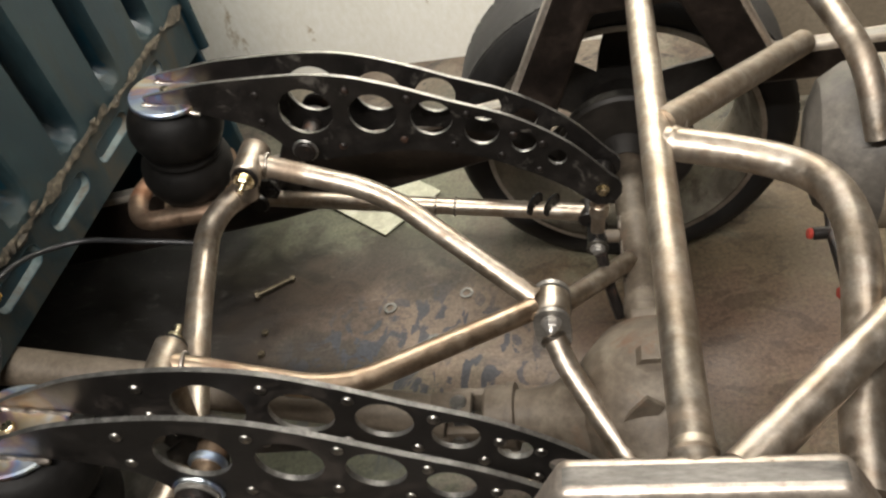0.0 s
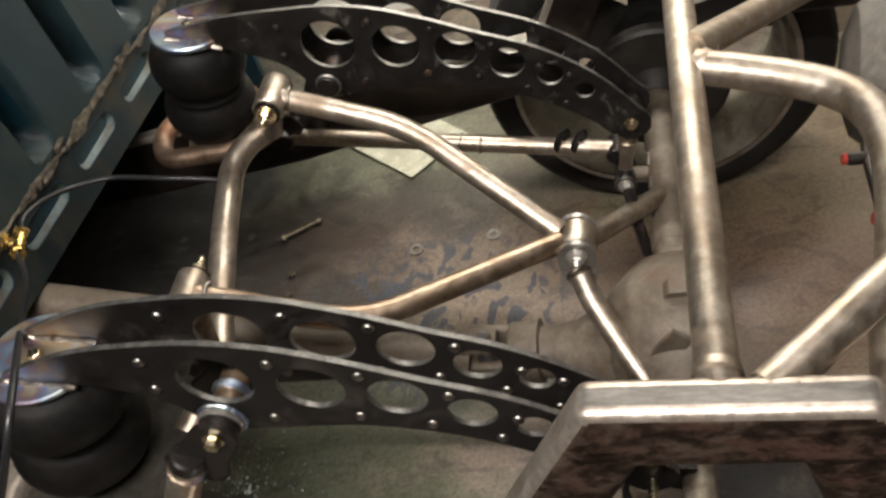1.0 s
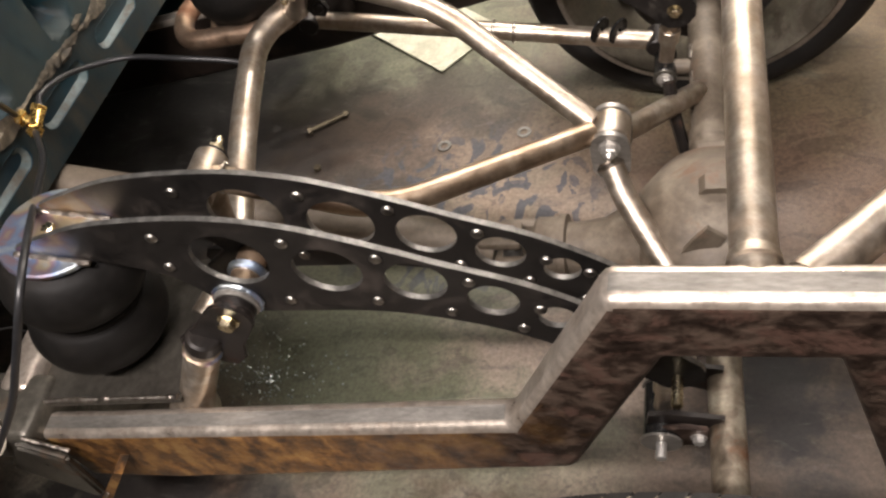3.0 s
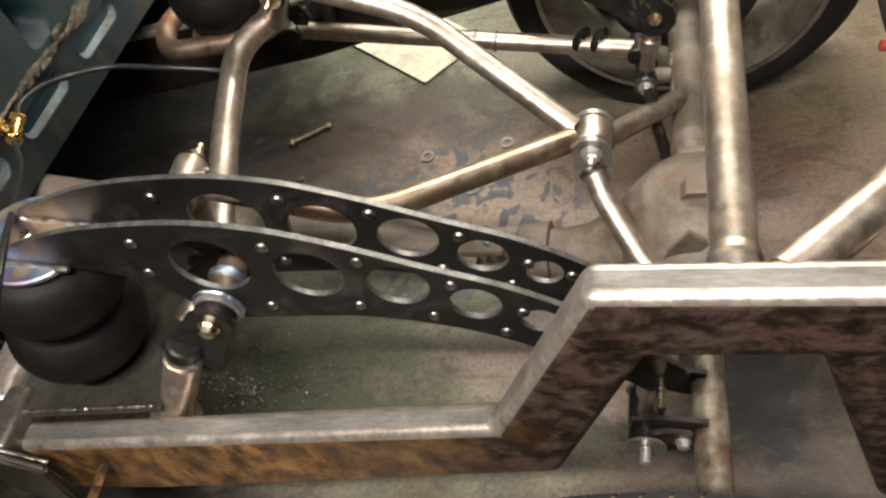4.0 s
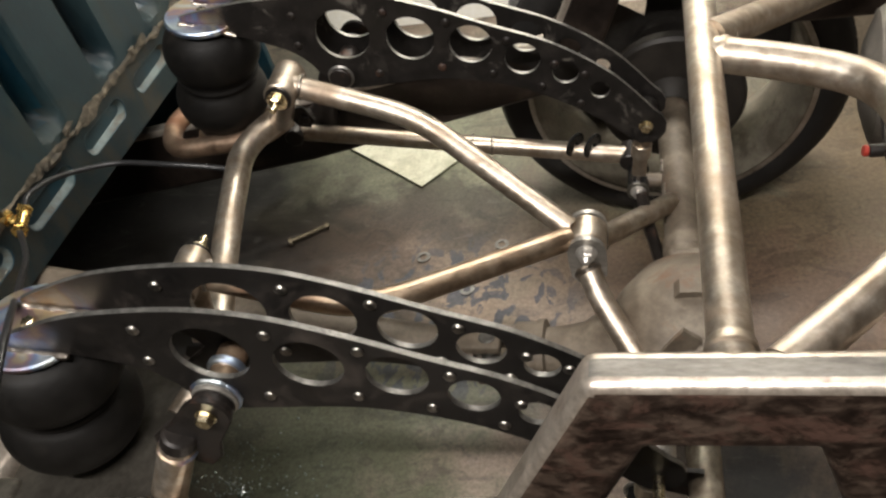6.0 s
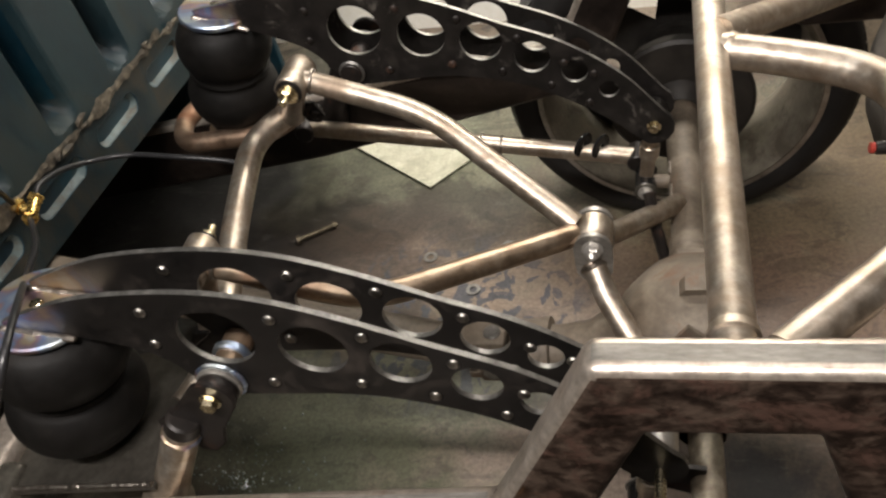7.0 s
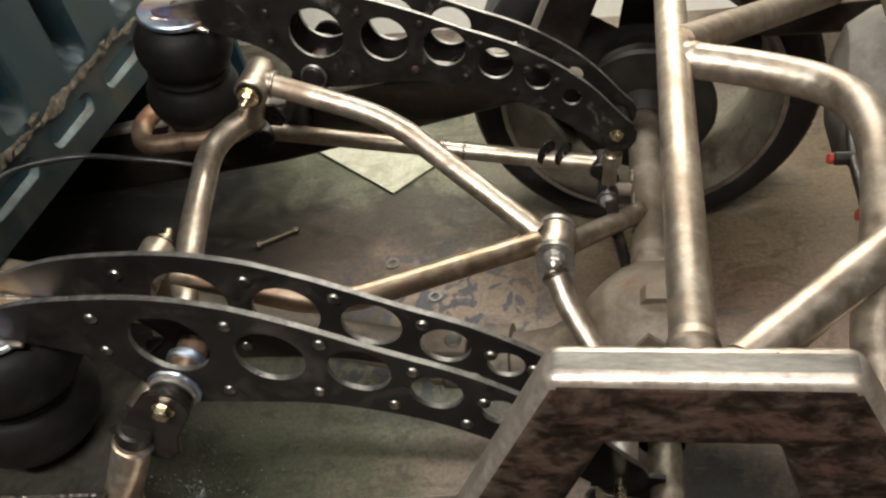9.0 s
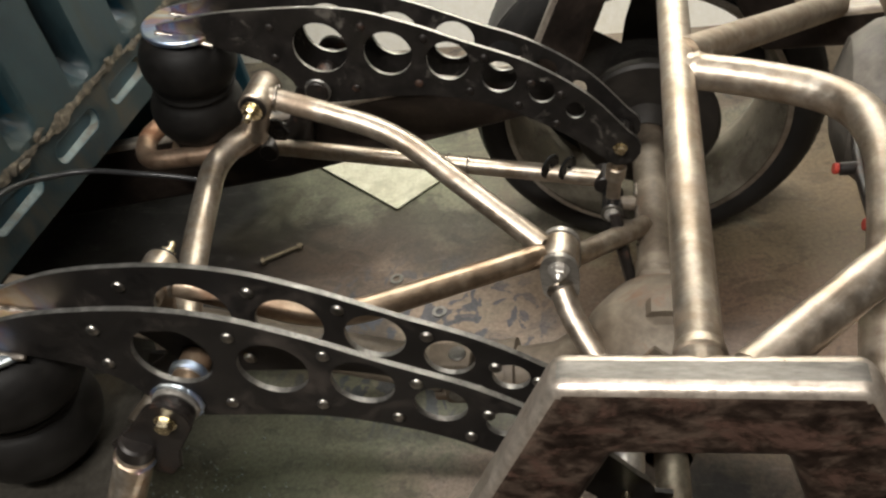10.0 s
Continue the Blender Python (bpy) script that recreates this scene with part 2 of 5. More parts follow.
M["rim_lip"] = surface("alloy_lip", [(0.3, (0.22, 0.20, 0.17)), (0.7, (0.42, 0.40, 0.36))], 20, 0.9, (0.25, 0.4), 0.1, 200)
M["white"] = surface("stained_white_wall", [(0.25, (0.74, 0.71, 0.62)), (0.6, (0.83, 0.81, 0.74)), (0.85, (0.86, 0.84, 0.78))], 2.5, 0.0, (0.5, 0.75), 0.12, 60,
                     blot=(0.44, 0.36, 0.24), blot_scale=6.5, blot_edge=(0.615, 0.68), stretch=(1, 1, 0.6))
M["beige"] = surface("beige_board", [(0.3, (0.26, 0.215, 0.155)), (0.7, (0.36, 0.305, 0.23))], 3, 0.0, (0.55, 0.75), 0.1, 80)
M["wall_dim"] = surface("dull_brown_wall", [(0.3, (0.15, 0.13, 0.105)), (0.7, (0.24, 0.21, 0.175))], 3, 0.0, (0.6, 0.8), 0.1, 60)
M["paper"] = surface("pale_card", [(0.3, (0.46, 0.45, 0.335)), (0.5, (0.57, 0.56, 0.43)), (0.7, (0.66, 0.65, 0.52))], 24, 0.0, (0.7, 0.85), 0.1, 130, blot=(0.38, 0.37, 0.265), blot_scale=13, blot_edge=(0.52, 0.70))
M["red"] = surface("red_plastic", [(0.3, (0.22, 0.020, 0.012)), (0.7, (0.32, 0.036, 0.022))], 40, 0.0, (0.4, 0.55), 0.05, 200)
M["dark"] = surface("dark_underbody", [(0.3, (0.008, 0.008, 0.008)), (0.7, (0.02, 0.018, 0.016))], 6, 0.0, (0.7, 0.9), 0.2, 60)
M["ceiling"] = surface("ceiling_board", [(0.3, (0.17, 0.16, 0.145)), (0.7, (0.24, 0.225, 0.205))], 3, 0.0, (0.7, 0.9), 0.1, 60)
M["crumb"] = surface("broken_glass", [(0.3, (0.35, 0.42, 0.40)), (0.7, (0.75, 0.8, 0.78))], 80, 0.6, (0.08, 0.2), 0.05, 300)


def tinted_steel():
    """Steel coloured by the heat of welding: straw, violet and blue bands."""
    m, nodes, links, b = mat_new("heat_tinted_steel")
    n = noise_node(nodes, links, 14, 3, 0.5, None, 0.8, 2.0)
    r = ramp(nodes, [(0.28, (0.74, 0.75, 0.74)), (0.41, (0.70, 0.58, 0.38)), (0.47, (0.52, 0.36, 0.40)), (0.52, (0.36, 0.46, 0.66)), (0.60, (0.66, 0.74, 0.78)), (0.78, (0.78, 0.78, 0.75))])
    links.new(n.outputs["Fac"], r.inputs["Fac"])
    links.new(r.outputs["Color"], b.inputs["Base Color"])
    b.inputs["Metallic"].default_value, b.inputs["Roughness"].default_value = 1.0, 0.40
    return m


M["tint"] = tinted_steel()


def tint_tip(m, x_from, x_to):
    """Lets a plate's black scale give way to heat-tinted steel towards its welded tip."""
    nodes, links = m.node_tree.nodes, m.node_tree.links
    b = nodes["Principled BSDF"]
    tc = nodes.new("ShaderNodeTexCoord")
    sep = nodes.new("ShaderNodeSeparateXYZ")
    links.new(tc.outputs["Object"], sep.inputs[0])
    edge = noise_node(nodes, links, 16, 5, 0.6, None, 0.5, 8.0)
    add = nodes.new("ShaderNodeMath")
    add.operation, add.inputs[1].default_value = "MULTIPLY_ADD", 0.09
    links.new(edge.outputs["Fac"], add.inputs[0])
    links.new(sep.outputs["X"], add.inputs[2])
    mask = nodes.new("ShaderNodeMapRange")
    mask.inputs["From Min"].default_value, mask.inputs["From Max"].default_value = x_from + 0.045, x_to + 0.045
    mask.inputs["To Min"].default_value, mask.inputs["To Max"].default_value = 0.0, 0.5
    links.new(add.outputs[0], mask.inputs["Value"])
    hue = noise_node(nodes, links, 17, 3, 0.5, None, 0.8, 3.0)
    r = ramp(nodes, [(0.30, (0.40, 0.38, 0.35)), (0.44, (0.32, 0.22, 0.12)), (0.51, (0.18, 0.11, 0.17)), (0.57, (0.12, 0.18, 0.33)), (0.68, (0.40, 0.43, 0.45))])
    links.new(hue.outputs["Fac"], r.inputs["Fac"])
    for name, value in (("Base Color", None), ("Metallic", 1.0), ("Roughness", 0.34)):
        mx = nodes.new("ShaderNodeMix")
        if name == "Base Color":
            mx.data_type = "RGBA"
            links.new(r.outputs["Color"], mx.inputs["B"])
        else:
            mx.inputs["B"].default_value = value
        links.new(mask.outputs["Result"], mx.inputs["Factor"])
        if b.inputs[name].is_linked:
            links.new(b.inputs[name].links[0].from_socket, mx.inputs["A"])
        else:
            mx.inputs["A"].default_value = b.inputs[name].default_value
        links.new(mx.outputs["Result"], b.inputs[name])


tint_tip(M["plate"], -0.625, -0.69)
tint_tip(M["plate_far"], -0.645, -0.70)


STAINS_AND_SHADE = [(-0.780, 1.650, 0.62, 0.34, (0.20, 0.205, 0.138), 0.88, 41.0), (0.308, 1.285, 0.75, 0.65, (0.145, 0.105, 0.060), 0.82, 52.0),
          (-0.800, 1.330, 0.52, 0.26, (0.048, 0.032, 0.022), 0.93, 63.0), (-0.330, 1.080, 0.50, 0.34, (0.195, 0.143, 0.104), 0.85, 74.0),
          # the green stain at (-0.500, 0.840) is darkened for the lever arm's shadow
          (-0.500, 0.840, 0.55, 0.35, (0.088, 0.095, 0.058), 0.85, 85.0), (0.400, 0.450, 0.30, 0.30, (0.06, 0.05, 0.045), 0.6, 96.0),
          # the near-black patch at (-1.40, 1.40) paints the shade under the cab
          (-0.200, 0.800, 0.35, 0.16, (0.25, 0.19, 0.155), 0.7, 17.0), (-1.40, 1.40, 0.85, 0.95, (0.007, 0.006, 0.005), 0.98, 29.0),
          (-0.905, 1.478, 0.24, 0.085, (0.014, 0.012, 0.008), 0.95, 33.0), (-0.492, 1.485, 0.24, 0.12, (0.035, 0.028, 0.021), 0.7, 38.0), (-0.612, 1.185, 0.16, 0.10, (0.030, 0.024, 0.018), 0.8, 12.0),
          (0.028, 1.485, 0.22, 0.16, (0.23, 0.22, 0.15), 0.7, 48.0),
          # (-0.98, 0.46) is a plain dark patch; (0.112, 0.735) paints the rail notch's shadow
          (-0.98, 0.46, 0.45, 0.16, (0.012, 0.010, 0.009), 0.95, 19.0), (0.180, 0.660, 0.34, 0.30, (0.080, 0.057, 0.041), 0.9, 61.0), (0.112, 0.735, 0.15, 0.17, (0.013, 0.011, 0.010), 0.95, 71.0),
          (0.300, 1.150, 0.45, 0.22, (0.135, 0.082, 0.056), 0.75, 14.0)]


def floor_material():
    """Old concrete: grey-green, with brown oil stains, dark spots, scuffs, speckle and painted shade."""
    m, nodes, links, b = mat_new("stained_concrete")
    big = noise_node(nodes, links, 1.7, 6, 0.6, None, 0.6, 4.0)
    base = ramp(nodes, [(0.32, (0.046, 0.043, 0.032)), (0.46, (0.11, 0.101, 0.073)), (0.56, (0.165, 0.13, 0.096)), (0.68, (0.22, 0.205, 0.152))])
    links.new(big.outputs["Fac"], base.inputs["Fac"])
    st = noise_node(nodes, links, 2.4, 8, 0.66, None, 0.8, 11.0)
    stm = ramp(nodes, [(0.46, (0, 0, 0)), (0.60, (0.9,) * 3)])
    links.new(st.outputs["Fac"], stm.inputs["Fac"])
    mx = nodes.new("ShaderNodeMix")
    mx.data_type = "RGBA"
    links.new(stm.outputs["Color"], mx.inputs["Factor"])
    links.new(base.outputs["Color"], mx.inputs["A"])
    mx.inputs["B"].default_value = (0.082, 0.055, 0.038, 1)
    sp = noise_node(nodes, links, 9, 9, 0.72, None, 1.2, 21.0)
    spm = ramp(nodes, [(0.54, (0, 0, 0)), (0.62, (1, 1, 1))])
    links.new(sp.outputs["Fac"], spm.inputs["Fac"])
    mx2 = nodes.new("ShaderNodeMix")
    mx2.data_type = "RGBA"
    fm = nodes.new("ShaderNodeMath")
    fm.operation, fm.inputs[1].default_value = "MULTIPLY", 0.75
    links.new(spm.outputs["Color"], fm.inputs[0])
    links.new(fm.outputs[0], mx2.inputs["Factor"])
    links.new(mx.outputs["Result"], mx2.inputs["A"])
    mx2.inputs["B"].default_value = (0.018, 0.017, 0.017, 1)
    # single stains and painted shade: centre, half-widths, edge softness, colour, strength
    col = mx2.outputs["Result"]
    for cx, cy, sx, sy, tint, amount, seed in STAINS_AND_SHADE:
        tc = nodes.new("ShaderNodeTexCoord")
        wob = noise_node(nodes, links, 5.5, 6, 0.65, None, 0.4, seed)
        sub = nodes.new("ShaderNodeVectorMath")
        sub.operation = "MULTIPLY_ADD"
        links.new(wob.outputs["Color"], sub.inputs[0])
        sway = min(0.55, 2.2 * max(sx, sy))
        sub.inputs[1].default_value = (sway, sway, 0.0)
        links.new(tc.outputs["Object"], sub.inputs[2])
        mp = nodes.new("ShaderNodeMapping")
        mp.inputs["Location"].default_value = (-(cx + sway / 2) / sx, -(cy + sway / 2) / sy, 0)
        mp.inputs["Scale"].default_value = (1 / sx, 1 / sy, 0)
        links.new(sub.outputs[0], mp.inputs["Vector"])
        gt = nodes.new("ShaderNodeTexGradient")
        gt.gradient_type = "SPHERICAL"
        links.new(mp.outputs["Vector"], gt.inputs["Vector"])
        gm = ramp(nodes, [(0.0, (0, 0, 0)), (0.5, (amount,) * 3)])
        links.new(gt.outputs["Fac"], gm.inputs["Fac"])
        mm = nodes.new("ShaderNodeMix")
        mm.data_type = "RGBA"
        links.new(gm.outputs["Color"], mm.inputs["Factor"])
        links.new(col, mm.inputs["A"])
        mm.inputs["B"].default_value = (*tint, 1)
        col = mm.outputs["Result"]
    # dark blue-grey paint scrapes with ragged edges
    pn = noise_node(nodes, links, 8.5, 9, 0.62, (1.0, 1.9, 1), 1.6, 57.0)
    pm = ramp(nodes, [(0.555, (0, 0, 0)), (0.585, (0.42,) * 3)])
    links.new(pn.outputs["Fac"], pm.inputs["Fac"])
    mp2 = nodes.new("ShaderNodeMix")
    mp2.data_type, mp2.blend_type = "RGBA", "MULTIPLY"
    links.new(pm.outputs["Color"], mp2.inputs["Factor"])
    links.new(col, mp2.inputs["A"])
    mp2.inputs["B"].default_value = (0.34, 0.34, 0.38, 1)
    col = mp2.outputs["Result"]
    # a patch of blue-black scrapes where paint was dragged over the concrete
    kn = noise_node(nodes, links, 15, 6, 0.55, (1.0, 0.62, 1), 1.9, 83.0)
    km = ramp(nodes, [(0.515, (0, 0, 0)), (0.545, (1, 1, 1))])
    links.new(kn.outputs["Fac"], km.inputs["Fac"])
    kt = nodes.new("ShaderNodeTexCoord")
    kp = nodes.new("ShaderNodeMapping")
    kp.inputs["Location"].default_value = (0.46 / 0.34, -1.14 / 0.26, 0)
    kp.inputs["Scale"].default_value = (1 / 0.34, 1 / 0.26, 0)
    links.new(kt.outputs["Object"], kp.inputs["Vector"])
    kg = nodes.new("ShaderNodeTexGradient")
    kg.gradient_type = "SPHERICAL"
    links.new(kp.outputs["Vector"], kg.inputs["Vector"])
    kr = ramp(nodes, [(0.0, (0, 0, 0)), (0.35, (0.9,) * 3)])
    links.new(kg.outputs["Fac"], kr.inputs["Fac"])
    kf = nodes.new("ShaderNodeMath")
    kf.operation = "MULTIPLY"
    links.new(km.outputs["Color"], kf.inputs[0])
    links.new(kr.outputs["Color"], kf.inputs[1])
    kx = nodes.new("ShaderNodeMix")
    kx.data_type = "RGBA"
    links.new(kf.outputs[0], kx.inputs["Factor"])
    links.new(col, kx.inputs["A"])
    kx.inputs["B"].default_value = (0.036, 0.040, 0.050, 1)
    col = kx.outputs["Result"]
    # pale scuffs
    sc = noise_node(nodes, links, 7, 7, 0.6, (1.0, 3.2, 1), 2.2, 31.0)
    scm = ramp(nodes, [(0.60, (0, 0, 0)), (0.66, (0.1,) * 3), (0.70, (0, 0, 0))])
    links.new(sc.outputs["Fac"], scm.inputs["Fac"])
    ms = nodes.new("ShaderNodeMix")
    ms.data_type = "RGBA"
    links.new(scm.outputs["Color"], ms.inputs["Factor"])
    links.new(col, ms.inputs["A"])
    ms.inputs["B"].default_value = (0.30, 0.29, 0.26, 1)
    col = ms.outputs["Result"]
    gr = noise_node(nodes, links, 120, 5, 0.75, None, 0.0, 2.0)
    g = ramp(nodes, [(0.32, (0.2,) * 3), (0.68, (0.8,) * 3)])
    links.new(gr.outputs["Fac"], g.inputs["Fac"])
    mx3 = nodes.new("ShaderNodeMix")
    mx3.data_type, mx3.blend_type = "RGBA", "OVERLAY"
    mx3.inputs["Factor"].default_value = 0.6
    links.new(col, mx3.inputs["A"])
    links.new(g.outputs["Color"], mx3.inputs["B"])
    links.new(mx3.outputs["Result"], b.inputs["Base Color"])
    rr = ramp(nodes, [(0.4, (0.72,) * 3), (0.62, (0.36,) * 3)])
    links.new(st.outputs["Fac"], rr.inputs["Fac"])
    links.new(rr.outputs["Color"], b.inputs["Roughness"])
    bp = nodes.new("ShaderNodeBump")
    bp.inputs["Strength"].default_value, bp.inputs["Distance"].default_value = 0.35, 0.003
    links.new(gr.outputs["Fac"], bp.inputs["Height"])
    links.new(bp.outputs["Normal"], b.inputs["Normal"])
    return m


M["floor"] = floor_material()


# ---- mesh tools ----
def thing(name, label, category, place=(0, 0, 0), group="", kind=""):
    ob = new(name)
    ob.empty_display_size = 0.05
    ob.location = place
    return tagged(ob, label, category, group, kind)


def mesh_of(name, bm, mats, smooth=None):
    bmesh.ops.recalc_face_normals(bm, faces=bm.faces)
    if smooth is not None:
        for f in bm.faces:
            f.smooth = True
        for e in bm.edges:
            e.smooth = not (len(e.link_faces) == 2 and e.calc_face_angle(0) > radians(smooth))
    me = bpy.data.meshes.new(name)
    bm.to_mesh(me)
    bm.free()
    for m in mats if isinstance(mats, (list, tuple)) else [mats]:
        me.materials.append(m)
    return me


def part(name, bm, mats, parent=None, label="", smooth=35):
    """Links a bmesh, in world coordinates, as one mesh object under a thing or a part."""
    ob = new(name, mesh_of(name, bm, mats, smooth))
    if parent:
        ob.parent = parent
        base = parent
        off = Vector((0, 0, 0))
        while base:
            off += base.location
            base = base.parent
        ob.location = -off
    return tagged(ob, label)


def solo(name, bm, mats, label, category, group="", kind="", smooth=35):
    return tagged(new(name, mesh_of(name, bm, mats, smooth)), label, category, group, kind)


def box(bm, lo, hi, bevel=0.0, seg=2):
    lo, hi = Vector(lo), Vector(hi)
    r = bmesh.ops.create_cube(bm, size=1.0, matrix=Matrix.Translation((lo + hi) / 2) @ Matrix.Diagonal((*(hi - lo), 1)))
    if bevel:
        es = list({e for v in r["verts"] for e in v.link_edges})
        bmesh.ops.bevel(bm, geom=es, offset=bevel, segments=seg, affect="EDGES", profile=0.5)
    return bm


def frame_of(axis):
    a = Vector(axis).normalized()
    s = a.orthogonal().normalized()
    return a, s, a.cross(s)


def lathe(bm, origin, axis, profile, n=32, start=None):
    """Turns a profile of (radius, distance along the axis) round an axis."""
    a, s, t = frame_of(axis)
    if start is not None:
        s = (Vector(start) - a * a.dot(Vector(start))).normalized()
        t = a.cross(s)
    o = Vector(origin)
    rings = []
    for r, h in profile:
        if r < 1e-6:
            rings.append([bm.verts.new(o + a * h)])
        else:
            rings.append([bm.verts.new(o + a * h + (s * math.cos(2 * math.pi * k / n) + t * math.sin(2 * math.pi * k / n)) * r) for k in range(n)])
    for p, q in zip(rings, rings[1:]):
        for k in range(n):
            j = (k + 1) % n
            if len(p) == 1 and len(q) == 1:
                continue
            if len(p) == 1:
                bm.faces.new((p[0], q[k], q[j]))
            elif len(q) == 1:
                bm.faces.new((p[k], p[j], q[0]))
            else:
                bm.faces.new((p[k], p[j], q[j], q[k]))
    return bm


def rod(bm, a, b, r, n=24, bevel=0.0012):
    a, b = Vector(a), Vector(b)
    d = (b - a).length
    return lathe(bm, a, b - a, [(0, 0), (r - bevel, 0), (r, bevel), (r, d - bevel), (r - bevel, d), (0, d)], n)


def smooth_path(pts, bend=0.05, seg=8):
    """A run of straight lengths with rounded bends. Points may carry a bend radius of their own."""
    p = [Vector(q[:3]) for q in pts]
    out = [p[0]]
    for k in range(1, len(p) - 1):
        rad = pts[k][3] if len(pts[k]) > 3 else bend
        u, v = (p[k - 1] - p[k]), (p[k + 1] - p[k])
        lim = min(rad, u.length * 0.48, v.length * 0.48)
        a, b = p[k] + u.normalized() * lim, p[k] + v.normalized() * lim
        for s in range(seg + 1):
            w = s / seg
            out.append(a.lerp(p[k], w).lerp(p[k].lerp(b, w), w))
    out.append(p[-1])
    return out


def sweep(bm, path, r, n=20, closed_ends=True, wobble=0.0):
    path = [Vector(q) for q in path]
    rings = []
    t = (path[1] - path[0]).normalized()
    s = t.orthogonal().normalized()
    for k, q in enumerate(path):
        d = (path[min(k + 1, len(path) - 1)] - path[max(k - 1, 0)]).normalized()
        s = (s - d * s.dot(d)).normalized()
        u = d.cross(s)
        rk = r(k / (len(path) - 1)) if callable(r) else r
        if wobble:
            rk *= 1 + wobble * noise.noise(q * 90)
        rings.append([bm.verts.new(q + (s * math.cos(2 * math.pi * j / n) + u * math.sin(2 * math.pi * j / n)) * rk) for j in range(n)])
    for a, b in zip(rings, rings[1:]):
        for j in range(n):
            i = (j + 1) % n
            bm.faces.new((a[j], a[i], b[i], b[j]))
    if closed_ends:
        bm.faces.new(rings[0][::-1])
        bm.faces.new(rings[-1])
    return bm


def spline(pts, seg=6):
    """A smooth curve through the points."""
    p = [Vector(q) for q in pts]
    p = [p[0] * 2 - p[1], *p, p[-1] * 2 - p[-2]]
    out = []
    for k in range(1, len(p) - 2):
        for s in range(seg):
            t = s / seg
            a, b, c, d = p[k - 1], p[k], p[k + 1], p[k + 2]
            out.append(0.5 * ((2 * b) + (c - a) * t + (2 * a - 5 * b + 4 * c - d) * t * t + (3 * b - a - 3 * c + d) * t ** 3))
    out.append(p[-2])
    return out


def prism(bm, outer, holes, put, depth, bevel=0.0):
    """A flat plate with holes: loops of (u, v), set into space by put(u, v, w), w from 0 to depth."""
    front, back = [], []
    for w, keep in ((0.0, front), (depth, back)):
        edges = []
        for loop in (outer, *holes):
            vs = [bm.verts.new(put(u, v, w)) for u, v in loop]
            keep.append(vs)
            edges += [bm.edges.new((vs[k], vs[(k + 1) % len(vs)])) for k in range(len(vs))]
        bmesh.ops.triangle_fill(bm, use_beauty=True, edges=edges)
    for a, b in zip(front, back):
        for k in range(len(a)):
            j = (k + 1) % len(a)
            bm.faces.new((a[k], a[j], b[j], b[k]))
    bmesh.ops.recalc_face_normals(bm, faces=bm.faces)
    return bm


def circle(cx, cy, r, n=28):
    return [(cx + r * math.cos(2 * math.pi * k / n), cy + r * math.sin(2 * math.pi * k / n)) for k in range(n)]


def hexagon(bm, c, axis, r, h, washer=0.0):
    """A hexagon head or nut, with a washer under it."""
    c, a = Vector(c), Vector(axis).normalized()
    if washer:
        lathe(bm, c, a, [(0, 0), (washer, 0), (washer, 0.0015), (0, 0.0015)], 20)
        c = c + a * 0.0016
    lathe(bm, c, a, [(0, 0), (r, 0), (r, h * 0.85), (r * 0.86, h), (0, h)], 6)
    return bm


def weld_bead(bm, path, r):
    """A row of laid beads along a path."""
    path = [Vector(q) for q in path]
    fine = []
    for a, b in zip(path, path[1:]):
        n = max(1, int((b - a).length / (r * 0.55)))
        fine += [a.lerp(b, k / n) for k in range(n)]
    fine.append(path[-1])
    count = len(fine)
    return sweep(bm, fine, lambda w: r * (0.85 + 0.12 * abs(math.sin(w * count * 1.35)) + 0.35 * noise.noise(Vector((w * 0.35 * count, path[0].x * 50, r * 900)))), 8)


def ring_weld(bm, c, axis, radius, r):
    a, s, t = frame_of(axis)
    n = 26
    pts = [Vector(c) + (s * math.cos(2 * math.pi * k / n) + t * math.sin(2 * math.pi * k / n)) * radius for k in range(n + 1)]
    return weld_bead(bm, pts, r)


YC = 0.871          # the vehicle's centre line


def mirror(p):
    return (p[0], 2 * YC - p[1], *p[2:])


def far_side(p):
    """The far lever arm stands a little lower and further forward than the near one."""
    return (p[0] - 0.007, 2 * YC - p[1] - 0.009, p[2] - 0.009)


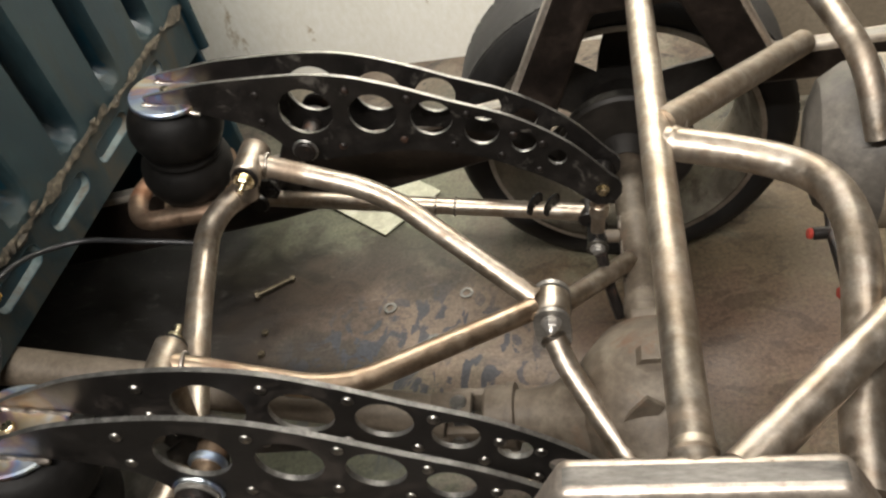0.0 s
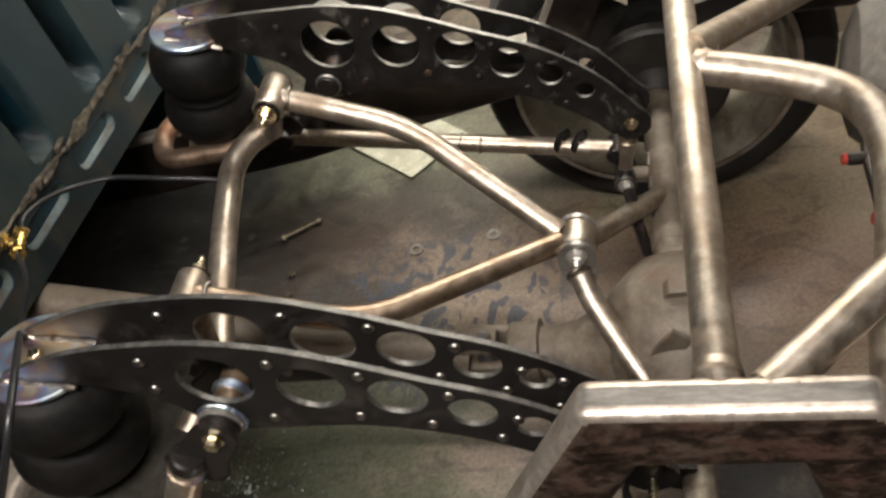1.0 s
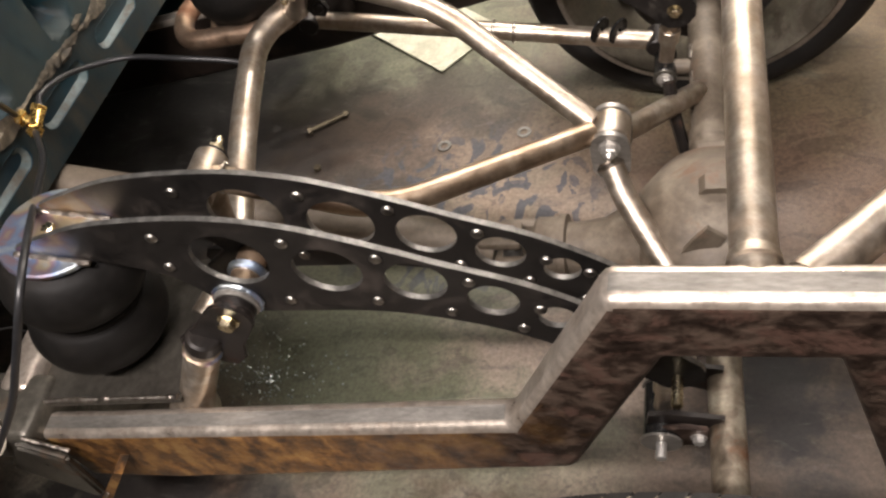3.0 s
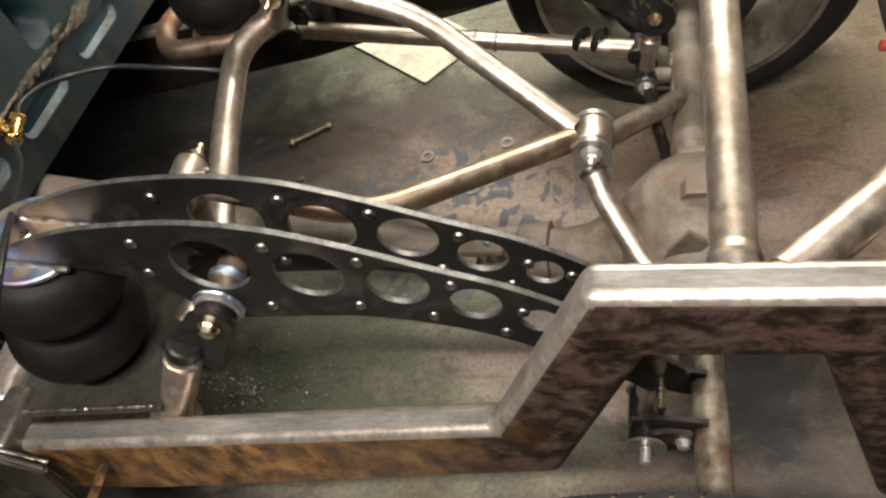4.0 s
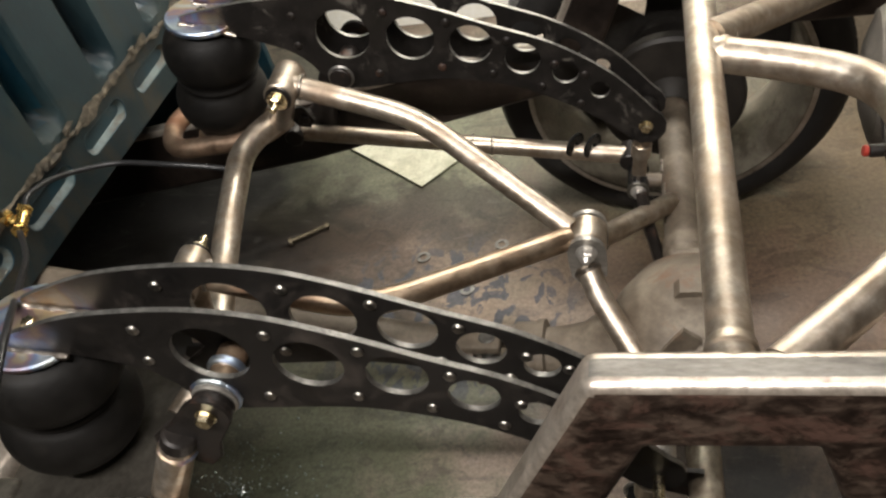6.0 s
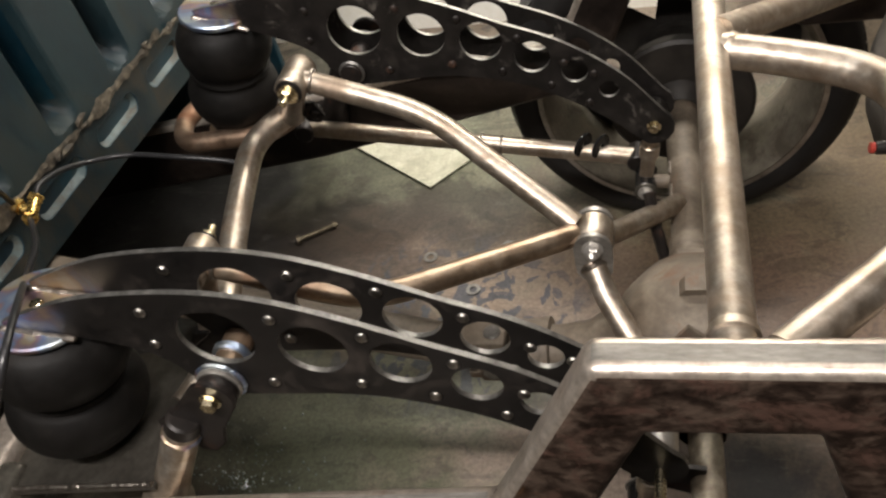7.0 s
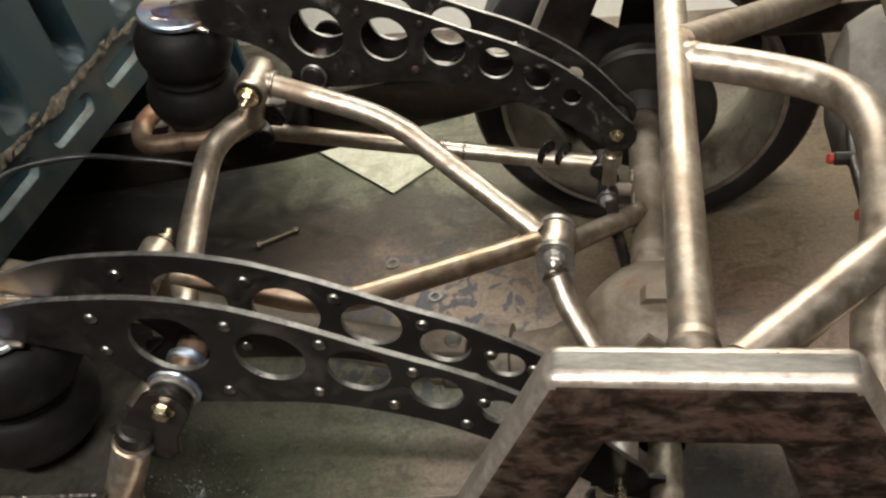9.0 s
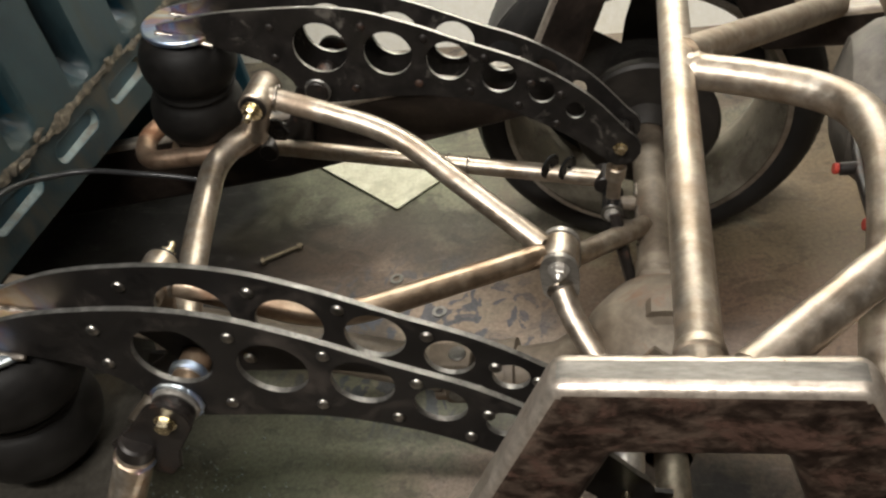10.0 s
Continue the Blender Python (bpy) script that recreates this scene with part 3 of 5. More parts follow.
# ---- structure ----
def room():
    bm = bmesh.new()
    n = 60
    grid = [[bm.verts.new((-4 + 8 * i / n, -3.0 + 5.3 * j / n, 0.002 * noise.noise(Vector((i * 0.4, j * 0.4, 0))) - 0.001)) for j in range(n + 1)] for i in range(n + 1)]
    for i in range(n):
        for j in range(n):
            bm.faces.new((grid[i][j], grid[i + 1][j], grid[i + 1][j + 1], grid[i][j + 1]))
    solo("floor", bm, M["floor"], "old stained concrete workshop floor with oil marks and painted shade", "floor", kind="structure")
    bm = box(bmesh.new(), (-4.1, 2.30, -0.05), (4.1, 2.42, 3.0))
    solo("wall_north", bm, M["white"], "dirty white-painted workshop wall, brightly lit", "wall", kind="structure")
    # unseen walls and ceiling close the room, toned dull to curb bounced light
    bm = box(bmesh.new(), (-4.1, -3.1, -0.05), (4.1, -3.0, 3.0))
    solo("wall_south", bm, M["wall_dim"], "unseen plain dull brown workshop wall", "wall", kind="structure")
    bm = box(bmesh.new(), (-4.1, -3.0, -0.05), (-4.0, 2.3, 3.0))
    solo("wall_west", bm, M["wall_dim"], "unseen plain dull brown workshop wall", "wall", kind="structure")
    bm = box(bmesh.new(), (4.0, -3.0, -0.05), (4.1, 2.3, 3.0))
    solo("wall_east", bm, M["wall_dim"], "unseen plain dull brown workshop wall", "wall", kind="structure")
    bm = box(bmesh.new(), (-4.1, -3.1, 3.0), (4.1, 2.42, 3.1))
    solo("ceiling", bm, M["ceiling"], "unseen plain dark workshop ceiling", "ceiling", kind="structure")


room()


# ---- truck cab ----
def cab():
    x0 = -0.95
    t = thing("truck_cab", "dull teal pickup cab back with torn lower seam", "truck cab", (x0, 0.8, 0.47))
    y0, y1, zs = -0.35, 1.79, 0.604

    def lean(y):
        # the seam and the lower edge fall away towards the far side
        return -0.06 * (y - 1.04)

    def relief(y, z):
        # upright stamped ribs, fading out above the seam
        w = (y - 0.985) % 0.1965
        k = 0.0
        if w < 0.072:
            k = min(1.0, w / 0.006, (0.072 - w) / 0.014)
        fade = min(1.0, max(0.0, (z - zs - 0.012 - 0.35 * abs(w - 0.036)) / 0.030))
        return -0.048 * k * fade

    bm = bmesh.new()
    ny, nz = 420, 40
    rows = []
    for j in range(nz + 1):
        z = zs + (1.75 - zs) * (j / nz) ** 1.9
        rows.append([bm.verts.new((x0 + relief(y0 + (y1 - y0) * i / ny, z), y0 + (y1 - y0) * i / ny, z + lean(y0 + (y1 - y0) * i / ny) * (1 - j / nz))) for i in range(ny + 1)])
    for j in range(nz):
        for i in range(ny):
            q = bm.faces.new((rows[j][i], rows[j][i + 1], rows[j + 1][i + 1], rows[j + 1][i]))
            # recessed faces take a darker blue that paints in the grooves' shade
            q.material_index = 1 if max(v.co.x for v in q.verts) < x0 - 0.014 else 0
    part("back_panel", bm, [M["teal_dust"], M["teal"]], t, "dusty teal stamped panel, upright grooves painted blue for shade")
    # the lower flange, with stamped slots
    slots = []
    for k in range(9):
        cy, cz = 0.942 + 0.1965 * (k - 5), 0.553 + lean(0.942 + 0.1965 * (k - 5))
        loop = []
        for s in range(28):
            a = 2 * math.pi * s / 28
            u = 0.022 * math.cos(a) + (0.050 if math.cos(a) > 0 else -0.050)
            v = 0.022 * math.sin(a)
            loop.append((cy + u, cz + v - 0.06 * u))
        slots.append(loop)
    edge = [(y0, 0.486 + lean(y0)), (y1, 0.486 + lean(y1)), (y1, zs + 0.012 + lean(y1))] + [(y1 - (y1 - y0) * k / 60, zs + 0.012 + lean(y1 - (y1 - y0) * k / 60)) for k in range(1, 61)]
    bm = prism(bmesh.new(), edge, slots, lambda u, v, w: (x0 - 0.004 - w, u, v), 0.0025)
    part("lower_flange", bm, M["flange"], t, "dirty teal flange with stamped slots")
    for k, loop in enumerate(slots):
        bm = bmesh.new()
        pts = [Vector((x0 - 0.006, u, v)) for u, v in loop]
        sweep(bm, pts + [pts[0]], 0.0022, 8, False)
        part("slot_lip", bm, M["teal"], t)
        bm = bmesh.new()
        ra = [bm.verts.new(q + Vector((0.002, 0, 0))) for q in pts[15:28] + pts[:6]]
        mid = sum(pts, Vector()) / len(pts)
        rb = [bm.verts.new(q + Vector((-0.009, (mid.y - q.y) * 0.16, (mid.z - q.z) * 0.62))) for q in pts[15:28] + pts[:6]]
        for p1, p2, q1, q2 in zip(ra, ra[1:], rb, rb[1:]):
            bm.faces.new((p1, p2, q2, q1))
        part("slot_ledge", bm, M["teal_edge"], t, "pale ledge under a slot")
        bm = prism(bmesh.new(), loop, [], lambda u, v, w: (x0 - 0.013 - w, u, v), 0.002)
        part("slot_plate", bm, M["teal"], t, "plate behind a slot")
    # torn seam: a thin ragged strip with curled flaps
    bm = bmesh.new()
    rng = random.Random(5)
    n = 520
    pa = []
    for i in range(n + 1):
        y = y0 + (y1 - y0) * i / n
        wide = max(0.0, 0.34 + 1.15 * noise.noise(Vector((y * 13, 9, 1))))
        up = 0.013 * wide + 0.007 * abs(noise.noise(Vector((y * 30, 1, 0)))) + 0.003 * rng.random()
        dn = 0.013 * wide + 0.010 * abs(noise.noise(Vector((y * 26, 7, 0)))) + 0.003 * rng.random()
        c = zs + lean(y) + 0.008 * noise.noise(Vector((y * 6, 3, 2)))
        curl = 0.0015 + 0.004 * abs(noise.noise(Vector((y * 22, 4, 4))))
        curl2 = 0.001 + 0.0035 * abs(noise.noise(Vector((y * 19, 8, 4))))
        prof = [(curl, dn), (0.0025, dn * 0.55), (0.0012 + 0.004 * rng.random(), 0.002 * rng.random()), (0.0025, -up * 0.5), (curl2, -up)]
        pa.append([bm.verts.new((x0 + px, y, c - pz)) for px, pz in prof])
    for a, b in zip(pa, pa[1:]):
        for k in range(4):
            bm.faces.new((a[k], a[k + 1], b[k + 1], b[k]))
    part("torn_seam", bm, M["seam"], t, "ragged brown torn seam")
    for k in range(22):
        y = y0 + 0.1 + (y1 - y0 - 0.15) * rng.random()
        c = Vector((x0 + 0.003, y, zs + lean(y) + rng.uniform(-0.010, 0.016)))
        n, hh = 7, rng.uniform(0.008, 0.02)
        bm = bmesh.new()
        mid = bm.verts.new(c + Vector((rng.uniform(0.003, 0.008), 0, 0)))
        ring = [bm.verts.new(c + Vector((rng.uniform(0.0, 0.006), math.cos(6.283 * q / n) * hh * rng.uniform(0.6, 1.3), math.sin(6.283 * q / n) * hh * rng.uniform(0.25, 0.7)))) for q in range(n)]
        for q in range(n):
            bm.faces.new((mid, ring[q], ring[(q + 1) % n]))
        part("torn_scrap", bm, M["seam"], t, smooth=None)
    # corner, side and underside; unseen lower sides block light bounced under the cab
    bm = box(bmesh.new(), (x0 - 1.3, y1 - 0.02, 0.03), (x0 - 0.002, y1 + 0.004, 1.75), 0.008)
    part("side_panel", bm, M["teal"], t)
    bm = box(bmesh.new(), (x0 - 1.3, y0 - 0.004, 0.03), (x0 - 0.002, y0 + 0.02, 1.75), 0.008)
    part("side_panel", bm, M["teal"], t)
    bm = sweep(bmesh.new(), [Vector((x0 + 0.004, y1 + 0.002, z)) for z in (0.44, 0.7, 1.2, 1.75)], 0.014, 12)
    part("corner_post", bm, M["teal_dust"], t, "scuffed corner of the cab")
    bm = box(bmesh.new(), (x0 - 1.3, y0, 0.50), (x0 - 0.05, y1 - 0.03, 0.52))
    part("floor_pan", bm, M["dark"], t)
    bm = box(bmesh.new(), (x0 - 1.3, y0, 0.52), (x0 - 1.28, y1 - 0.03, 1.75))
    part("front_panel", bm, M["dark"], t)
    bm = box(bmesh.new(), (x0 - 1.3, y0, 1.75), (x0 + 0.0, y1, 1.78))
    part("roof_panel", bm, M["teal"], t)


cab()


# ---- chassis frame ----
RAIL = [(-1.25, 0.385), (-0.73, 0.452), (-0.180, 0.538), (-0.067, 0.777), (0.160, 0.777), (0.282, 0.52), (0.95, 0.56),
        (0.95, 0.46), (0.186, 0.42), (0.107, 0.694), (-0.024, 0.690), (-0.124, 0.446), (-0.67, 0.322), (-1.25, 0.235)]
RAIL_NEAR = [(-0.83, 0.439), *RAIL[1:13], (-0.83, 0.304)]
RAIL_FAR = RAIL[:5] + [(0.252, 0.585), (0.95, 0.61), (0.95, 0.52), (0.190, 0.525)] + RAIL[9:]
RW = 0.040


def rail(t, near):
    bm = bmesh.new()
    y0 = 0.424 if near else 2 * YC - 0.424 - RW
    prism(bm, RAIL_NEAR if near else RAIL_FAR, [], lambda u, v, w: (u, y0 + w, v), RW)
    bmesh.ops.dissolve_limit(bm, angle_limit=0.02, verts=bm.verts, edges=bm.edges)
    es = [e for e in bm.edges if len(e.link_faces) == 2 and e.calc_face_angle(0) > 0.35]
    bmesh.ops.bevel(bm, geom=es, offset=0.0115, segments=5, affect="EDGES", profile=0.5)
    bmesh.ops.recalc_face_normals(bm, faces=bm.faces)
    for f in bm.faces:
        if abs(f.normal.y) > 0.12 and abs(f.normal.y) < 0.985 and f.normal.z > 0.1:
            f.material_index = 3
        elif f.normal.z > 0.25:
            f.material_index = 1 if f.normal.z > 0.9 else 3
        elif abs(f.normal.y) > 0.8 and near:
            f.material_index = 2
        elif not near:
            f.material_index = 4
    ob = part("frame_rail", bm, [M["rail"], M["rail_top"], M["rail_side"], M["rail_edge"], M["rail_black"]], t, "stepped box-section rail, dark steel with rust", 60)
    for q in ob.data.polygons:
        q.use_smooth = q.area < 0.003
    return ob


# far rail's dark brown, deepened to stand in for shade under the cab
M["rail_black"] = surface("shaded_brown_rail", [(0.25, (0.008, 0.006, 0.005)), (0.5, (0.021, 0.015, 0.012)), (0.8, (0.066, 0.048, 0.037))], 13, 0.5, (0.34, 0.56), 0.15, 120)


def tube(t, name, pts, r, mat="tube", bend=0.06, label="", n=24):
    return part(name, sweep(bmesh.new(), smooth_path(pts, bend, 10), r, n), M[mat], t, label)


def chassis():
    t = thing("chassis_frame", "bare steel pickup chassis frame with raised rear notch", "chassis", (0.0, YC, 0.4))
    near, far = rail(t, True), rail(t, False)
    TZ = 0.758
    tube(t, "crossbar", [(0.044, 0.452, TZ), (0.044, 2 * YC - 0.452, TZ)], 0.0185, label="bright crossbar over the axle")
    tube(t, "brace_tube", [(0.080, 0.456, TZ), (0.43, 0.80, TZ)], 0.0185, label="straight diagonal brace")
    tube(t, "brace_tube", [(0.052, 0.910, TZ), (0.287, 1.268, 0.605)], 0.0195, label="short diagonal brace")
    hoop = spline([(0.055, 0.877, TZ), (0.124, 0.850, TZ), (0.183, 0.818, TZ), (0.212, 0.782, TZ), (0.223, 0.735, 0.755), (0.221, 0.685, 0.748), (0.210, 0.61, 0.728), (0.194, 0.54, 0.712), (0.184, 0.462, 0.700)], 6)
    part("hoop_tube", sweep(bmesh.new(), hoop, 0.0198, 24), M["tube"], t, "bent hoop tube")
    tube(t, "hoop_tube", [(0.03, 1.262, 0.772), (0.262, 1.245, 0.76, 0.11), (0.312, 1.04, 0.722), (0.324, 0.985, 0.640)], 0.0175, bend=0.1, label="bent hoop tube")
    for c, d in (((0.044, 0.474, TZ), (0, 1, 0)), ((0.044, 1.270, TZ), (0, -1, 0)), ((0.064, 0.875, TZ), (1, -0.38, 0)), ((0.0665, 0.932, 0.744), (0.235, 0.358, -0.148))):
        part("weld_fillet", lathe(bmesh.new(), c, d, [(0.0175, -0.004), (0.0212, -0.002), (0.0206, 0.003), (0.0188, 0.008)], 30), M["tube"], t)
    # front crossmember and cups under the air springs
    tube(t, "crossmember", [(-0.598, 1.158, 0.542), (-0.670, 1.07, 0.535, 0.06), (-0.634, 0.85, 0.514, 0.1), (-0.585, 0.66, 0.495), (-0.614, 0.585, 0.480)], 0.0205, "tube", 0.06, "bent front crossmember tube")
    tube(t, "cup_loop", [(-0.612, 1.140, 0.532), (-0.668, 1.124, 0.506, 0.04), (-0.835, 1.118, 0.497, 0.045), (-0.868, 1.190, 0.497, 0.05), (-0.840, 1.262, 0.495, 0.05), (-0.70, 1.275, 0.50)], 0.0175, "copper", 0.05, "coppery loop tube under the air spring")
    pts = [(-0.845, 0.462), (-0.60, 0.462), (-0.60, 0.505), (-0.585, 0.60), (-0.63, 0.675), (-0.81, 0.675), (-0.845, 0.64)]
    bm = prism(bmesh.new(), pts, [], lambda u, v, w: (u, v, 0.464 + 0.15 * (u + 0.73) + w), 0.006)
    part("base_plate", bm, M["rail_plate"], t, "dark flat plate under the air spring")
    bm = lathe(bmesh.new(), (-0.742, 1.19, 0.480), (0.1, 0, 1), [(0, 0), (0.068, 0), (0.070, 0.006), (0, 0.006)], 36)
    part("cup_plate", bm, M["tube_rusty"], t, "round plate inside the loop tube")
    bm = bmesh.new()
    weld_bead(bm, [(-0.83, 0.466, 0.456), (-0.605, 0.466, 0.489)], 0.004)
    part("weld_seam", bm, M["weld"], t, "rough weld along the rail")
    # front box crossmember beside the spring
    bm = box(bmesh.new(), (-0.905, 0.47, 0.40), (-0.850, 0.72, 0.470), 0.016, 4)
    part("box_crossmember", bm, M["rail_edge"], t, "plain box crossmember")
    # outrigger: a box length on the rail, closed by a wedge gusset
    bm = box(bmesh.new(), (-1.22, 0.408, 0.392), (-0.822, 0.505, 0.466), 0.013, 4)
    part("outrigger", bm, M["outrig"], t, "scuffed box-section outrigger")
    bm = prism(bmesh.new(), [(-0.830, 0.468), (-0.778, 0.428), (-0.797, 0.307), (-0.812, 0.302), (-0.888, 0.394)], [], lambda u, v, w: (u, 0.396 + w, v), 0.012)
    bmesh.ops.bevel(bm, geom=[e for e in bm.edges if len(e.link_faces) == 2 and e.calc_face_angle(0) > 0.5], offset=0.004, segments=2, affect="EDGES")
    part("wedge_gusset", bm, M["outrig"], t, "triangular welded gusset")
    for a, b in (((-0.826, 0.410, 0.466), (-0.780, 0.412, 0.428)), ((-0.800, 0.398, 0.300), (-0.785, 0.398, 0.318))):
        part("weld_seam", weld_bead(bmesh.new(), [a, b], 0.0032), M["weld"], t)
    # slotted tab, canted up from the outrigger
    p, q = Vector((-0.880, 0.400, 0.470)), Vector((-0.908, 0.335, 0.463))
    d = (q - p).normalized()
    n = (d.cross(Vector((0.64, -0.25, 0.68)))).normalized()
    up = n.cross(d)
    length, half = (q - p).length, 0.029

    def place(u, v, w):
        return p + d * u + n * v + up * w

    ends = [(-math.sin(radians(k)) * half, math.cos(radians(k)) * half) for k in range(0, 181, 15)] + [(length + math.sin(radians(k)) * half, -math.cos(radians(k)) * half) for k in range(0, 181, 15)]
    slot = [(0.022 + 0.010 * math.cos(radians(k)) + (0.008 if math.cos(radians(k)) > 0 else -0.008), 0.0095 * math.sin(radians(k))) for k in range(0, 360, 15)]
    bm = prism(bmesh.new(), ends, [slot, circle(length, 0, 0.0085)], place, 0.006)
    part("slotted_tab", bm, M["rim"], t, "pale steel tab with two slots")
    bm = prism(bmesh.new(), [(-0.726, 0.398), (-0.712, 0.398), (-0.798, 0.286), (-0.812, 0.290)], [], lambda u, v, w: (u, 0.397 + w, v), 0.027)
    part("gusset", bm, M["rail_side"], t)
    # pivot posts with clevis for the lever arms; brackets for the links
    for s in (1, -1):
        f = (lambda p: p) if s == 1 else mirror
        a, b = Vector(f((-0.612, 0.478, 0.438))), Vector(f((-0.547, 0.500, 0.558)))
        bm = lathe(bmesh.new(), a, b - a, [(0, 0), (0.032, 0.0), (0.0275, 0.010), (0.0235, 0.024), (0.0220, 0.04), (0.0215, 0.1365), (0.020, 0.139), (0, 0.139)], 28)
        # the far post is given black instead of bare steel, to stay dark
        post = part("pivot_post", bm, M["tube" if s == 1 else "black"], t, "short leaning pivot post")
        bm = ring_weld(bmesh.new(), f((-0.550, 0.4985, 0.552)), (0.065, 0.022, 0.12), 0.020, 0.0042)
        part("weld_ring", bm, M["tint"], post)
        pts = [(-0.486 + 0.0275 * math.cos(radians(d)), 0.615 + 0.0275 * math.sin(radians(d))) for d in range(140, -31, -15)]
        pts += [(-0.4926, 0.5597), (-0.503, 0.5305), (-0.5218, 0.5127), (-0.5385, 0.5169), (-0.55, 0.5346), (-0.576, 0.5555), (-0.5729, 0.5701), (-0.5427, 0.5931)]
        d = (b - a).normalized()
        part("clevis_foot", rod(bmesh.new(), b, b + d * 0.022, 0.0212, 24, 0.003), M["black"], post)
        for dy in ((0.500, 0.604) if s == 1 else (0.500,)):
            bm = prism(bmesh.new(), pts, [], lambda u, v, w: f((u, dy + w, v)), 0.007)
            bmesh.ops.dissolve_limit(bm, angle_limit=0.02, verts=bm.verts, edges=bm.edges)
            bmesh.ops.bevel(bm, geom=[e for e in bm.edges if len(e.link_faces) == 2 and e.calc_face_angle(0) > 1.2], offset=0.0018, segments=2, affect="EDGES")
            part("clevis_plate", bm, M["black"], post, "dark clevis plate")
        bm = hexagon(bmesh.new(), f((-0.486, 0.4995, 0.615)), (0, -1 * s, 0), 0.0098, 0.009, 0.0125)
        part("pivot_bolt", bm, M["zinc"], post)
        # neck between the wishbone bush and the crossmember
        if s == 1:
            a, b = (-0.574, 0.690, 0.634), (-0.590, 0.668, 0.500)
        else:
            a, b = (-0.550, 1.052, 0.645), (-0.612, 1.122, 0.545)
        bm = sweep(bmesh.new(), spline([a, Vector(a).lerp(Vector(b), 0.5), b], 6), lambda w: 0.0185 + 0.004 * abs(2 * w - 1) ** 2, 20)
        part("bush_neck", bm, M["tube"], t, "welded neck under the bush")
        bm = prism(bmesh.new(), [(-0.580, 0.572), (-0.562, 0.572), (-0.550, 0.545), (-0.560, 0.532), (-0.580, 0.535), (-0.590, 0.556)], [], lambda u, v, w: f((u, 0.628 + w, v)), 0.006)
        part("link_tab", bm, M["black"], t)
        bm = rod(bmesh.new(), f((-0.565, 0.615, 0.550)), f((-0.565, 0.640, 0.550)), 0.009, 20, 0.002)
        part("lower_boss", bm, M["black"], t)


M["rail_plate"] = surface("dark_base_plate", [(0.28, (0.042, 0.037, 0.031)), (0.5, (0.090, 0.081, 0.068)), (0.75, (0.16, 0.146, 0.122))], 8, 0.75, (0.26, 0.44), 0.1, 100)
chassis()


# ---- lever arms ----
HOLES = [(-0.461, 0.686, 0.0425), (-0.358, 0.667, 0.037), (-0.269, 0.647, 0.0325), (-0.196, 0.613, 0.027), (-0.135, 0.582, 0.020), (-0.087, 0.545, 0.015)]
BOLTS = [(-0.530, 0.727), (-0.389, 0.715), (-0.299, 0.688), (-0.214, 0.647), (-0.150, 0.598), (-0.107, 0.575),
         (-0.537, 0.676), (-0.421, 0.612), (-0.320, 0.612), (-0.244, 0.592), (-0.173, 0.561), (-0.118, 0.523)]
TOP = [(-0.712, 0.712), (-0.682, 0.7235), (-0.597, 0.748), (-0.483, 0.7545), (-0.395, 0.742), (-0.316, 0.713), (-0.239, 0.676), (-0.150, 0.634), (-0.068, 0.572), (-0.008, 0.498)]
LOW = [(-0.040, 0.442), (-0.091, 0.490), (-0.157, 0.535), (-0.223, 0.568), (-0.320, 0.591), (-0.425, 0.590), (-0.468, 0.590), (-0.505, 0.606), (-0.532, 0.645), (-0.565, 0.668), (-0.630, 0.688), (-0.712, 0.703)]


def plate_outline(tip):
    top = [(q.x, q.y) for q in spline([(u, v, 0) for u, v in TOP], 6)]
    low = [(q.x, q.y) for q in spline([(u, v, 0) for u, v in LOW], 5)]
    nose = [(-0.024 + 0.033 * math.cos(a), 0.468 + 0.033 * math.sin(a)) for a in [radians(d) for d in (35, 10, -20, -50, -80, -105)]]
    return [(u, v + tip * (max(0.0, -0.46 - u) / 0.24) ** 2) for u, v in top + nose + low]


